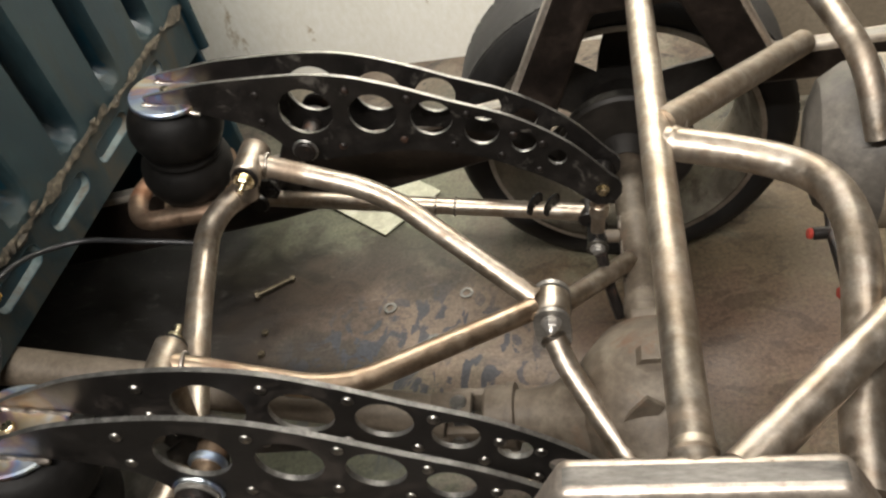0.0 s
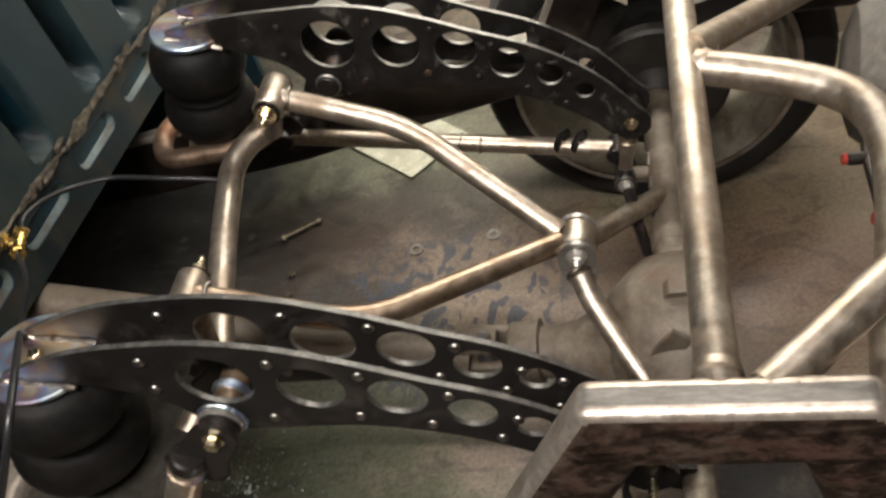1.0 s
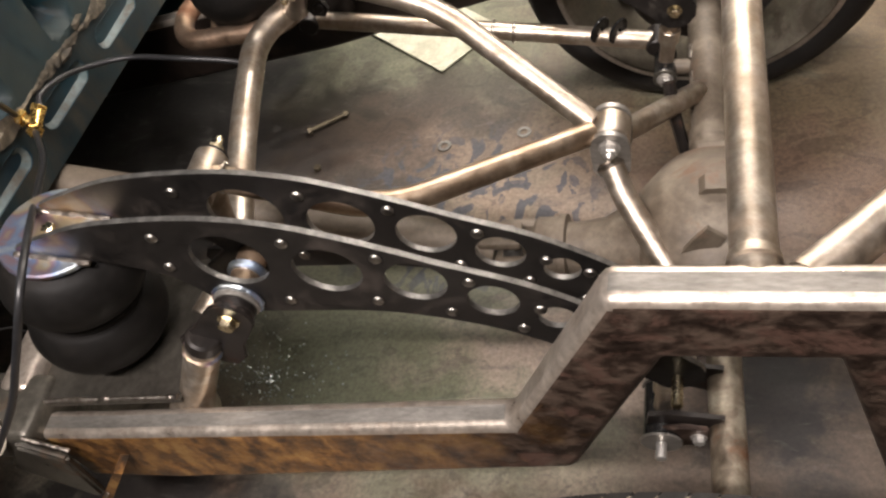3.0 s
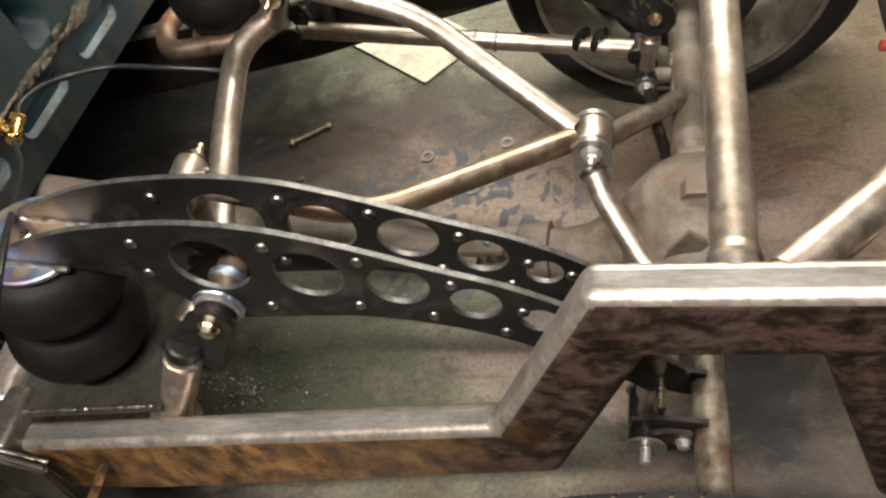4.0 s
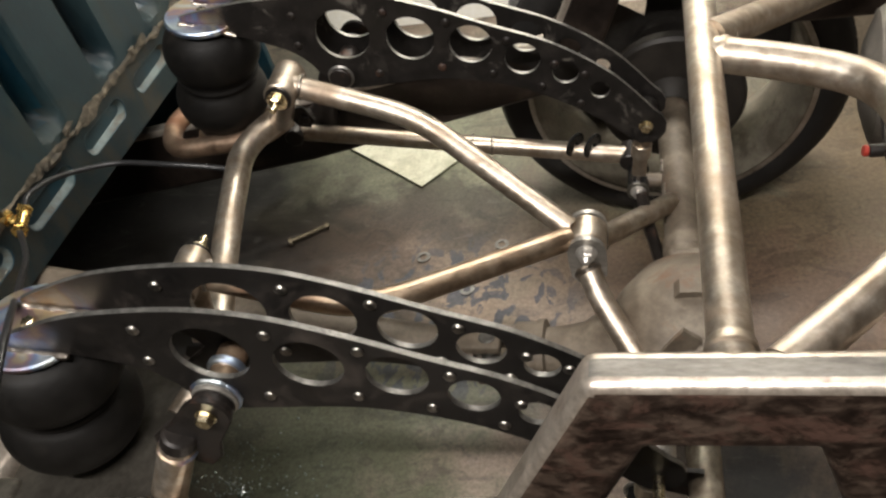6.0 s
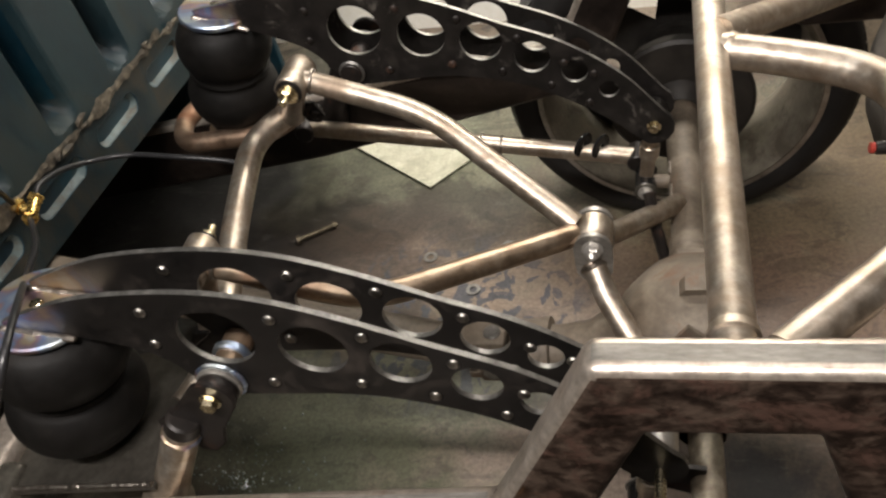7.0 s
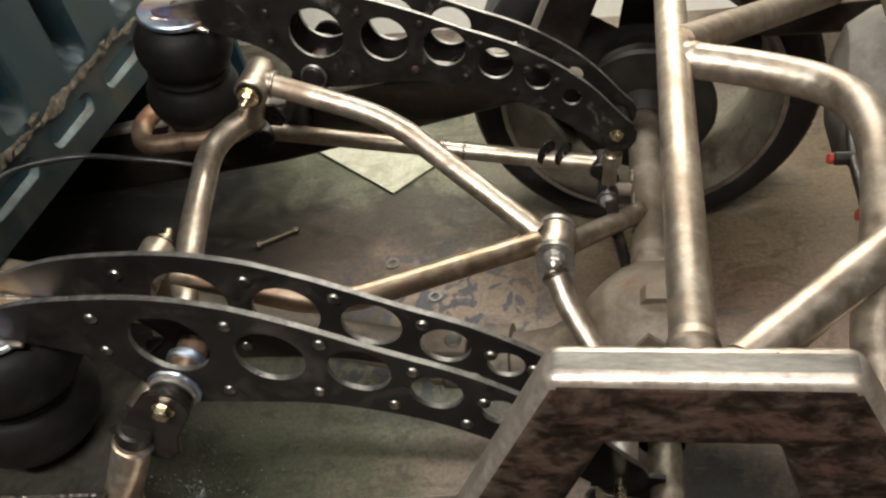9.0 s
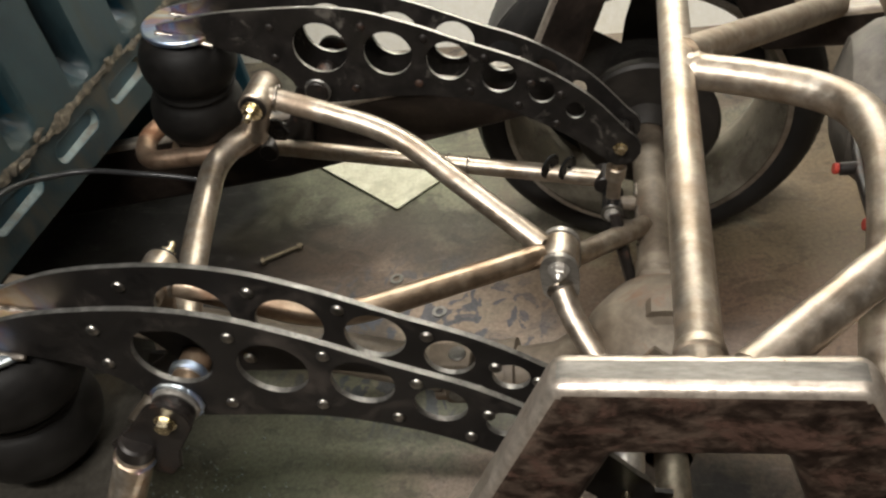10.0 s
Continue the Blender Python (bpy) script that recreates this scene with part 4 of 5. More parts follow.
def lever_arm(near):
    f = (lambda p: p) if near else far_side
    side = 1 if near else -1
    t = thing("lever_arm", "black drilled twin-plate suspension lever arm over an air spring", "lever arm", f((-0.35, 0.562, 0.6)), "suspension lever arms")
    tip = 0.0 if near else 0.032
    out = plate_outline(tip)
    for y in (0.529, 0.589):
        bm = bmesh.new()
        prism(bm, out, [circle(u, v, r, 36) for u, v, r in HOLES], lambda u, v, w: f((u, y + w, v)), 0.0065)
        bmesh.ops.recalc_face_normals(bm, faces=bm.faces)
        for q in bm.faces:
            if abs(q.normal.y) < 0.5:
                q.material_index = 1
        pl = part("arm_plate", bm, [M["plate" if near else "plate_far"], M["cut"]], t, "black plate with a row of drilled holes", 40)
        for u, v in BOLTS:
            bm = bmesh.new()
            sgn = -1 if y < 0.55 else 1
            face = y if y < 0.55 else y + 0.0065
            lathe(bm, f((u, face, v)), (0, sgn * side, 0), [(0.0070, -0.0005), (0.0067, 0.0012), (0.0052, 0.0028), (0.0026, 0.0034), (0, 0.0035)], 14)
            # on the far arm these are black, standing in for empty drilled holes
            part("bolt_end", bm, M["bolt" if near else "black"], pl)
            if y > 0.55:
                # the inner faces show the other ends
                bm = bmesh.new()
                lathe(bm, f((u, y, v)), (0, -side, 0), [(0.0075, -0.0005), (0.0072, 0.0012), (0.0055, 0.003), (0, 0.0036)], 14)
                part("bolt_end", bm, M["bolt"], pl)
    # pivot boss through the plates
    bm = rod(bmesh.new(), f((-0.484, 0.508, 0.614)), f((-0.484, 0.606, 0.614)), 0.0175)
    # browned on the near arm; the far tube is given black
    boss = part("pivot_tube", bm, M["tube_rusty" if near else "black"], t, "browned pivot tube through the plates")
    collars = [(0.519, 0.5285, 0.0265, "rail_top"), (0.508, 0.519, 0.0240, "black")]
    if not near:
        collars += [(0.5965, 0.601, 0.0215, "cut")]
    if near:
        collars += [(0.5365, 0.542, 0.0225, "cut"), (0.558, 0.568, 0.0225, "tint")]
    for y0, y1, r, mat in collars:
        bm = rod(bmesh.new(), f((-0.484, y0, 0.614)), f((-0.484, y1, 0.614)), r, 28, 0.002)
        part("bearing_collar", bm, M[mat], boss)
    bm = ring_weld(bmesh.new(), f((-0.484, 0.5275, 0.614)), (0, 1, 0), 0.0265, 0.0035)
    part("weld_ring", bm, M["tint"], boss)
    # seat plate for the air spring, with weld beads
    bm = bmesh.new()
    lathe(bm, f((-0.690, 0.562, 0.690 + tip)), (0.18, 0, 1), [(0, 0), (0.060, 0), (0.062, 0.003), (0.062, 0.008), (0.060, 0.010), (0, 0.010)], 40)
    seat = part("seat_plate", bm, M["tint"], t, "heat-tinted steel seat plate")
    for y in (0.5265, 0.5375, 0.5870, 0.5975):
        bm = sweep(bmesh.new(), spline([f((-0.716, y, 0.7045 + tip)), f((-0.675, y, 0.6955 + tip * 0.9)), f((-0.630, y, 0.6865 + tip * 0.6))], 14), lambda w: 0.0040 + 0.0010 * math.sin(w * 23) * math.sin(w * 7 + 1), 10)
        part("weld_seam", bm, M["weld"], seat)
    bm = hexagon(bmesh.new(), f((-0.69, 0.562, 0.702 + tip)), (0.05, 0, 1), 0.008, 0.006)
    part("seat_bolt", bm, M["zinc"], seat)
    # end bolt
    bm = hexagon(bmesh.new(), f((-0.023, 0.5955, 0.469)), (0, side, 0), 0.0085, 0.008, 0.011)
    part("end_bolt", bm, M["zinc"], t)
    bm = rod(bmesh.new(), f((-0.021, 0.5285, 0.464)), f((-0.021, 0.492, 0.464)), 0.0062, 16)
    part("end_stud", bm, M["zinc"], t, "long zinc stud")


lever_arm(True)
lever_arm(False)


# ---- air springs ----
def air_spring(near):
    f = (lambda p: p) if near else far_side
    t = thing("air_spring", "black rubber double-bellows air spring under a lever arm", "air spring", f((-0.70, 0.562, 0.47)), "air springs")
    up = 0.0 if near else 0.032
    lo, hi = Vector(f((-0.735, 0.552, 0.492 + up))), Vector(f((-0.690, 0.562, 0.690 + up)))
    h = (hi - lo).length
    prof = [(0.050, 0.0)]
    for k in range(0, 41):
        w = k / 40
        r = (0.054 + 0.028 * abs(math.sin(2 * math.pi * w)) ** 0.62) * (1.04 if near else 0.95)
        if abs(w - 0.5) < 0.035:
            r = 0.064
        prof.append((r, h * (0.03 + 0.94 * w)))
    prof.append((0.050, h))
    bm = lathe(bmesh.new(), lo, hi - lo, prof, 48)
    part("bellows", bm, M["rubber"], t, smooth=60)
    bm = lathe(bmesh.new(), lo + (hi - lo) * 0.5 - (hi - lo).normalized() * 0.006, hi - lo, [(0.060, 0), (0.0665, 0.001), (0.068, 0.005), (0.0665, 0.009), (0.060, 0.010)], 48)
    part("girdle_hoop", bm, M["rubber"], t)
    bm = lathe(bmesh.new(), lo - (hi - lo).normalized() * 0.008, hi - lo, [(0, 0), (0.052, 0), (0.054, 0.002), (0.054, 0.012), (0, 0.012)], 36)
    part("end_plate", bm, M["black"], t)


air_spring(True)
air_spring(False)


# ---- wishbone link over the axle ----
def wishbone():
    t = thing("wishbone_link", "bare steel A-shaped upper suspension link", "suspension link", (-0.14, YC, 0.5))
    for near in (True, False):
        f = (lambda p: p) if near else mirror
        s = 1 if near else -1
        BZ = 0.636 if near else 0.654
        bx = -0.574 if near else -0.546
        b = sweep(bmesh.new(), smooth_path([f((bx + 0.008, 0.690, BZ)), (-0.372, 0.702, 0.548) if near else (-0.350, 1.030, 0.592), f((-0.132, 0.862 + s * 0.010, 0.487))], 0.06, 10), 0.0165, 24)
        part("link_tube", b, M["tube" if not near else "tube_rusty"], t, "bent tube leg")
        bm = rod(bmesh.new(), f((bx, 0.655, BZ)), f((bx, 0.722, BZ)), 0.0215 if near else 0.0235, 28, 0.002)
        bu = part("bush_barrel", bm, M["tube"], t, "bushing barrel")
        bm = lathe(bmesh.new(), f((bx, 0.722, BZ)), (0, s, 0), [(0, 0), (0.020, 0), (0.020, 0.003), (0.012, 0.004), (0.012, 0.006), (0, 0.006)], 24)
        part("bush_washer", bm, M["black"], bu)
        bm = hexagon(bmesh.new(), f((bx, 0.728, BZ)), (0, s, 0), 0.0105, 0.009, 0.016)
        part("lock_nut", bm, M["zinc"], bu)
        bm = rod(bmesh.new(), f((bx, 0.737, BZ)), f((bx, 0.754, BZ)), 0.0055, 14)
        part("bolt_thread", bm, M["zinc"], bu)
        bm = ring_weld(bmesh.new(), f((bx + 0.025, 0.691, BZ - 0.005)), (0.206, 0.015, -0.066), 0.0172, 0.003)
        part("weld_seam", bm, M["weld"], t)
    bm = rod(bmesh.new(), (-0.109, 0.862, 0.478), (-0.109, 0.900, 0.478), 0.0265, 32, 0.002)
    b = part("joint_barrel", bm, M["tube"], t, "rear joint barrel")
    bm = lathe(bmesh.new(), (-0.109, 0.862, 0.478), (0, -1, 0), [(0, 0), (0.0195, 0), (0.0195, 0.003), (0, 0.003)], 32)
    part("joint_washer", bm, M["black"], b)
    bm = hexagon(bmesh.new(), (-0.109, 0.8515, 0.479), (0, -1, 0), 0.0112, 0.011, 0.0145)
    part("joint_nut", bm, M["chrome"], b)
    bm = lathe(bmesh.new(), (-0.109, 0.839, 0.479), (0, -1, 0), [(0.0065, 0), (0.0065, 0.004), (0.003, 0.008), (0, 0.0085)], 16)
    part("bolt_thread", bm, M["chrome"], b)
    part("weld_seam", weld_bead(bmesh.new(), [(-0.134, 0.860, 0.484), (-0.130, 0.882, 0.486), (-0.134, 0.904, 0.484)], 0.0035), M["weld"], t)


wishbone()


# ---- rear axle ----
AX, AZ = 0.026, 0.32


def axle_x(y):
    """The axle stands a little askew under the frame."""
    return 0.016 + (1.196 - y) * 0.026


def rear_axle():
    t = thing("rear_axle", "dusty brown live rear axle with a round differential", "axle", (AX, YC, AZ))
    DY = 0.826
    for a, b, r in ((0.30, 0.74, 0.0215), (0.90, 1.40, 0.0290)):
        bm = rod(bmesh.new(), (axle_x(a), a, AZ), (axle_x(b), b, AZ), r, 32)
        part("axle_tube", bm, M["axle" if a > 0.5 else "axle_wet"], t, "dull axle tube")
    for y, half, r in ((1.005, 0.016, 0.0335), (0.715, 0.012, 0.034)):
        part("axle_collar", rod(bmesh.new(), (axle_x(y), y - half, AZ), (axle_x(y), y + half, AZ), r, 28, 0.005), M["axle"], t)
    bm = lathe(bmesh.new(), (AX, DY - 0.14, AZ), (0, 1, 0),
               [(0.030, -0.02), (0.040, 0.0), (0.078, 0.030), (0.108, 0.075), (0.122, 0.125), (0.119, 0.150), (0.112, 0.185), (0.088, 0.225), (0.050, 0.255), (0.036, 0.275)], 44)
    for v in bm.verts:
        if v.co.x > AX + 0.03:
            v.co.x = AX + 0.03 + (v.co.x - AX - 0.03) * 0.35
        v.co += v.co.normalized() * 0.0025 * noise.noise(v.co * 26)
    diff = part("differential", bm, M["axle"], t, "round dusty differential housing")
    bm = box(bmesh.new(), (AX - 0.030, DY + 0.105, AZ - 0.03), (AX + 0.045, DY + 0.140, AZ + 0.046), 0.008, 3)
    part("tube_flange", bm, M["axle"], diff, "square cast flange beside the axle tube")
    bm = lathe(bmesh.new(), (AX - 0.09, 0.815, 0.307), (-1, 0, -0.02), [(0.085, -0.02), (0.066, 0.03), (0.046, 0.06), (0.040, 0.10), (0.040, 0.115), (0.052, 0.117), (0.052, 0.128), (0, 0.128)], 28)
    part("pinion_nose", bm, M["axle"], diff, "rust-marked pinion nose")
    bm = bmesh.new()
    lathe(bm, (AX + 0.028, DY, AZ), (1, 0, 0), [(0.106, 0), (0.110, 0.004), (0.110, 0.012), (0.086, 0.028), (0, 0.042)], 32)
    part("cover", bm, M["axle"], diff)
    for k in range(8):
        a = radians(22 + 45 * k)
        bm = hexagon(bmesh.new(), (AX + 0.039, DY + 0.101 * math.cos(a), AZ + 0.101 * math.sin(a)), (1, 0, 0), 0.007, 0.006)
        part("cover_bolt", bm, M["axle"], diff)
    # cast ledge, with a dark round pad under it
    bm = prism(bmesh.new(), [(-0.016, 0.0), (-0.008, 0.010), (0.012, 0.011), (0.034, 0.007), (0.036, -0.006), (0.0, -0.008)], [], lambda u, v, w: (AX - 0.008 + u, DY - 0.024 + w, AZ + 0.119 + v), 0.026)
    part("cast_ledge", bm, M["axle"], diff)
    bm = lathe(bmesh.new(), (AX + 0.022, DY - 0.068, AZ + 0.079), (0.18, -0.66, 0.73), [(0, 0), (0.030, 0), (0.033, 0.003), (0.031, 0.007), (0, 0.008)], 26)
    part("dark_pad", bm, M["rail_black"], diff, "round near-black pad")
    bm = prism(bmesh.new(), [(-0.036, 0.372), (-0.012, 0.335), (0.012, 0.385), (0.034, 0.430), (0.012, 0.452), (-0.006, 0.425)], [], lambda u, v, w: (u, 0.737 + w, v), 0.006)
    part("web_plate", bm, M["axle"], diff, "ragged triangular web")
    # arch that carries the wishbone joint
    for near in (True, False):
        f = (lambda p: (p[0] + 0.003, p[1] + 0.010, p[2] - 0.018)) if near else (lambda p: (p[0] + 0.003, 2 * YC + 0.010 - p[1], p[2] - 0.018))
        bm = sweep(bmesh.new(), smooth_path([f((-0.114, 0.846, 0.466)), f((-0.098, 0.812, 0.436)), f((0.0, 0.665, 0.360))], 0.05, 8), 0.0165, 22)
        part("arch_tube", bm, M["tube"], t, "bare steel arch tube")
        bm = prism(bmesh.new(), [(-0.112 + 0.0260 * math.cos(radians(d)), 0.496 + 0.0260 * math.sin(radians(d))) for d in range(0, 181, 15)] + [(-0.1380, 0.470), (-0.1365, 0.450), (-0.129, 0.438), (-0.112, 0.433), (-0.096, 0.438), (-0.088, 0.450), (-0.0862, 0.470)], [], lambda u, v, w: f((u, 0.842 + w, v)), 0.007)
        part("joint_tab", bm, M["rail_top"], t)
        bm = ring_weld(bmesh.new(), f((-0.112, 0.842, 0.461)), (0.02, -0.04, -0.03), 0.0165, 0.004)
        part("weld_seam", bm, M["weld"], t)
    bm = sweep(bmesh.new(), [(-0.040, 1.052, 0.398), (-0.036, 1.040, 0.378), (-0.031, 1.026, 0.350), (-0.024, 1.014, 0.322), (-0.018, 1.003, 0.298)], 0.0095, 8)
    part("black_tab", bm, M["black"], t, "black strap over the arch tube")
    for near in (True, False):
        f = (lambda p: p) if near else mirror
        if near:
            for dy in (-0.042, 0.024):
                bm = prism(bmesh.new(), [(-0.062, 0.327), (-0.05, 0.318), (0.02, 0.29), (0.03, 0.35), (-0.03, 0.358), (-0.058, 0.352)], [], lambda u, v, w: (u, 0.575 + dy + w, v), 0.006)
                part("shackle_bracket", bm, M["black"], t)
        else:
            part("link_stub", rod(bmesh.new(), (-0.045, 1.167, 0.323), (axle_x(1.167) - 0.02, 1.167, 0.32), 0.012, 18), M["axle"], t)
        bm = bmesh.new()
        lathe(bm, (axle_x(0.35), 0.35, AZ) if near else (axle_x(1.372), 1.372, AZ), (0, -1 if near else 1, 0), [(0.034, -0.02), (0.05, 0), (0.055, 0.01), (0.128, 0.012), (0.134, 0.018), (0.134, 0.022), (0.128, 0.026), (0.126, 0.05), (0.115, 0.062), (0.05, 0.066), (0, 0.066)], 44)
        part("brake_drum", bm, M["axle" if near else "drum"], t, "blackened brake drum")
    for k in range(3):
        a = Vector((axle_x(1.05 + 0.06 * k) - 0.026, 1.05 + 0.06 * k, AZ + 0.014))
        part("weld_seam", weld_bead(bmesh.new(), [a, a + Vector((0, 0.03, 0.002))], 0.003), M["weld"], t)


M["drum"] = surface("black_drum", [(0.25, (0.010, 0.009, 0.008)), (0.55, (0.026, 0.022, 0.018)), (0.8, (0.07, 0.055, 0.042))], 12, 0.3, (0.45, 0.7), 0.3, 110)
rear_axle()


M["gloss"] = surface("glossy_black_bush", [(0.3, (0.010, 0.010, 0.010)), (0.7, (0.022, 0.021, 0.020))], 30, 0.3, (0.14, 0.3), 0.06, 200)


def shackle(near):
    t = thing("shackle_link", "short steel drop link with rubber bushes at the arm end", "drop link", (-0.035, 0.575 if near else 1.167, 0.33), "drop links")
    if near:
        a, b = Vector((-0.024, 0.562, 0.469)), Vector((-0.044, 0.556, 0.312))
        half = ((a, 0.026, 0.0225, "chrome", "polished steel barrel between the arm plates"), (b, 0.036, 0.0225, "gloss", "glossy black bush"))
    else:
        a, b = Vector((-0.031, 1.167, 0.460)), Vector((-0.049, 1.167, 0.323))
        half = ((a, 0.024, 0.0205, "black", "black bush"), (b, 0.026, 0.0180, "gloss", "black bush"))
    part("link_rod", rod(bmesh.new(), a, b, 0.012, 20), M["tube"], t)
    part("collar", rod(bmesh.new(), a.lerp(b, 0.42), a.lerp(b, 0.6), 0.0165, 20), M["tube"], t)
    for c, h, r, mat, label in half:
        d = Vector((0, h, 0))
        bu = part("bush", rod(bmesh.new(), c - d, c + d, r, 28, 0.002), M[mat], t, label)
        for k in (-1, 1):
            if mat == "gloss":
                part("bush_flange", rod(bmesh.new(), c + d * k, c + d * k + Vector((0, 0.0035 * k, 0)), r + (0.003 if near else 0.001), 28, 0.001), M["rail_top" if near else "outrig"], bu, "steel washer")
            if near or mat != "gloss":
                continue
            part("bush_nut", hexagon(bmesh.new(), c + Vector((0, k * (h + 0.0036), 0)), (0, k, 0), 0.0095, 0.009, 0.013), M["chrome"], bu)
    if near:
        part("bush_pin", rod(bmesh.new(), b - Vector((0, 0.039, 0)), b - Vector((0, 0.060, 0)), 0.0068, 16), M["chrome"], t, "bright pin end")
        # clamp that ties the bush to the axle
        bm = prism(bmesh.new(), [(-0.046, 0.292), (-0.020, 0.288), (0.010, 0.300), (0.012, 0.336), (-0.018, 0.342), (-0.044, 0.334)], [], lambda u, v, w: (u, 0.524 + w, v), 0.007)
        bmesh.ops.bevel(bm, geom=[e for e in bm.edges if len(e.link_faces) == 2 and e.calc_face_angle(0) > 1.2], offset=0.002, segments=2, affect="EDGES")
        part("clamp_plate", bm, M["rail"], t, "brown steel clamp plate")
        part("clamp_bolt", hexagon(bmesh.new(), (0.000, 0.5235, 0.318), (0, -1, 0), 0.0075, 0.007, 0.010), M["chrome"], t)


shackle(True)
shackle(False)


def lower_link():
    f = mirror
    t = thing("lower_link", "straight steel lower trailing link with welded tabs", "suspension link", f((-0.3, 0.502, 0.4)))
    a, b = Vector(f((-0.645, 0.530, 0.448))), Vector(f((-0.062, 0.530, 0.341)))
    part("link_tube", rod(bmesh.new(), a, b, 0.0155, 24), M["tube"], t)
    for w in (0.0, 1.0):
        c = a.lerp(b, w)
        part("bush", rod(bmesh.new(), c - Vector((0, 0.022, 0)), c + Vector((0, 0.022, 0)), 0.0175, 24, 0.002), M["black"], t)
    for w in (0.842, 0.892):
        c = a.lerp(b, w) + Vector((0, -0.004, 0.020))
        bm = lathe(bmesh.new(), c, (0.80, -0.58, -0.15), [(0.006, 0), (0.0215, 0), (0.0225, 0.001), (0.0225, 0.004), (0.0215, 0.005), (0.006, 0.005), (0.006, 0)], 26)
        part("tab", bm, M["gloss"], t, "black round tab")
    bm = ring_weld(bmesh.new(), a.lerp(b, 0.54), b - a, 0.016, 0.0025)
    part("weld_seam", bm, M["weld"], t)
    bm = ring_weld(bmesh.new(), a.lerp(b, 0.60), b - a, 0.016, 0.0025)
    part("weld_seam", bm, M["weld"], t)


lower_link()


def driveshaft():
    SY, SZ = 0.815, 0.305
    t = thing("driveshaft", "tan dusty driveshaft with a universal joint", "driveshaft", (-0.5, SY, 0.33))
    a, b = Vector((-0.29, SY, SZ + 0.004)), Vector((-1.10, SY + 0.030, 0.490))
    part("shaft_tube", rod(bmesh.new(), a, b, 0.032, 30), M["shaft"], t)
    bm = rod(bmesh.new(), (-0.190, SY, SZ), (-0.228, SY, SZ), 0.048, 26, 0.004)
    part("flange", bm, M["axle"], t)
    for s in (-1, 1):
        bm = box(bmesh.new(), (-0.285, SY + s * 0.034 - 0.008, SZ - 0.022), (-0.225, SY + s * 0.034 + 0.008, SZ + 0.022), 0.005)
        part("yoke_ear", bm, M["axle"], t)
        bm = box(bmesh.new(), (-0.31, SY - 0.022, SZ + s * 0.034 - 0.008), (-0.245, SY + 0.022, SZ + s * 0.034 + 0.008), 0.005)
        part("yoke_ear", bm, M["axle"], t)
    bm = rod(bmesh.new(), (-0.265, SY - 0.045, SZ), (-0.265, SY + 0.045, SZ), 0.013, 18)
    rod(bm, (-0.265, SY, SZ - 0.045), (-0.265, SY, SZ + 0.045), 0.013, 18)
    part("joint_cross", bm, M["cut"], t)


driveshaft()


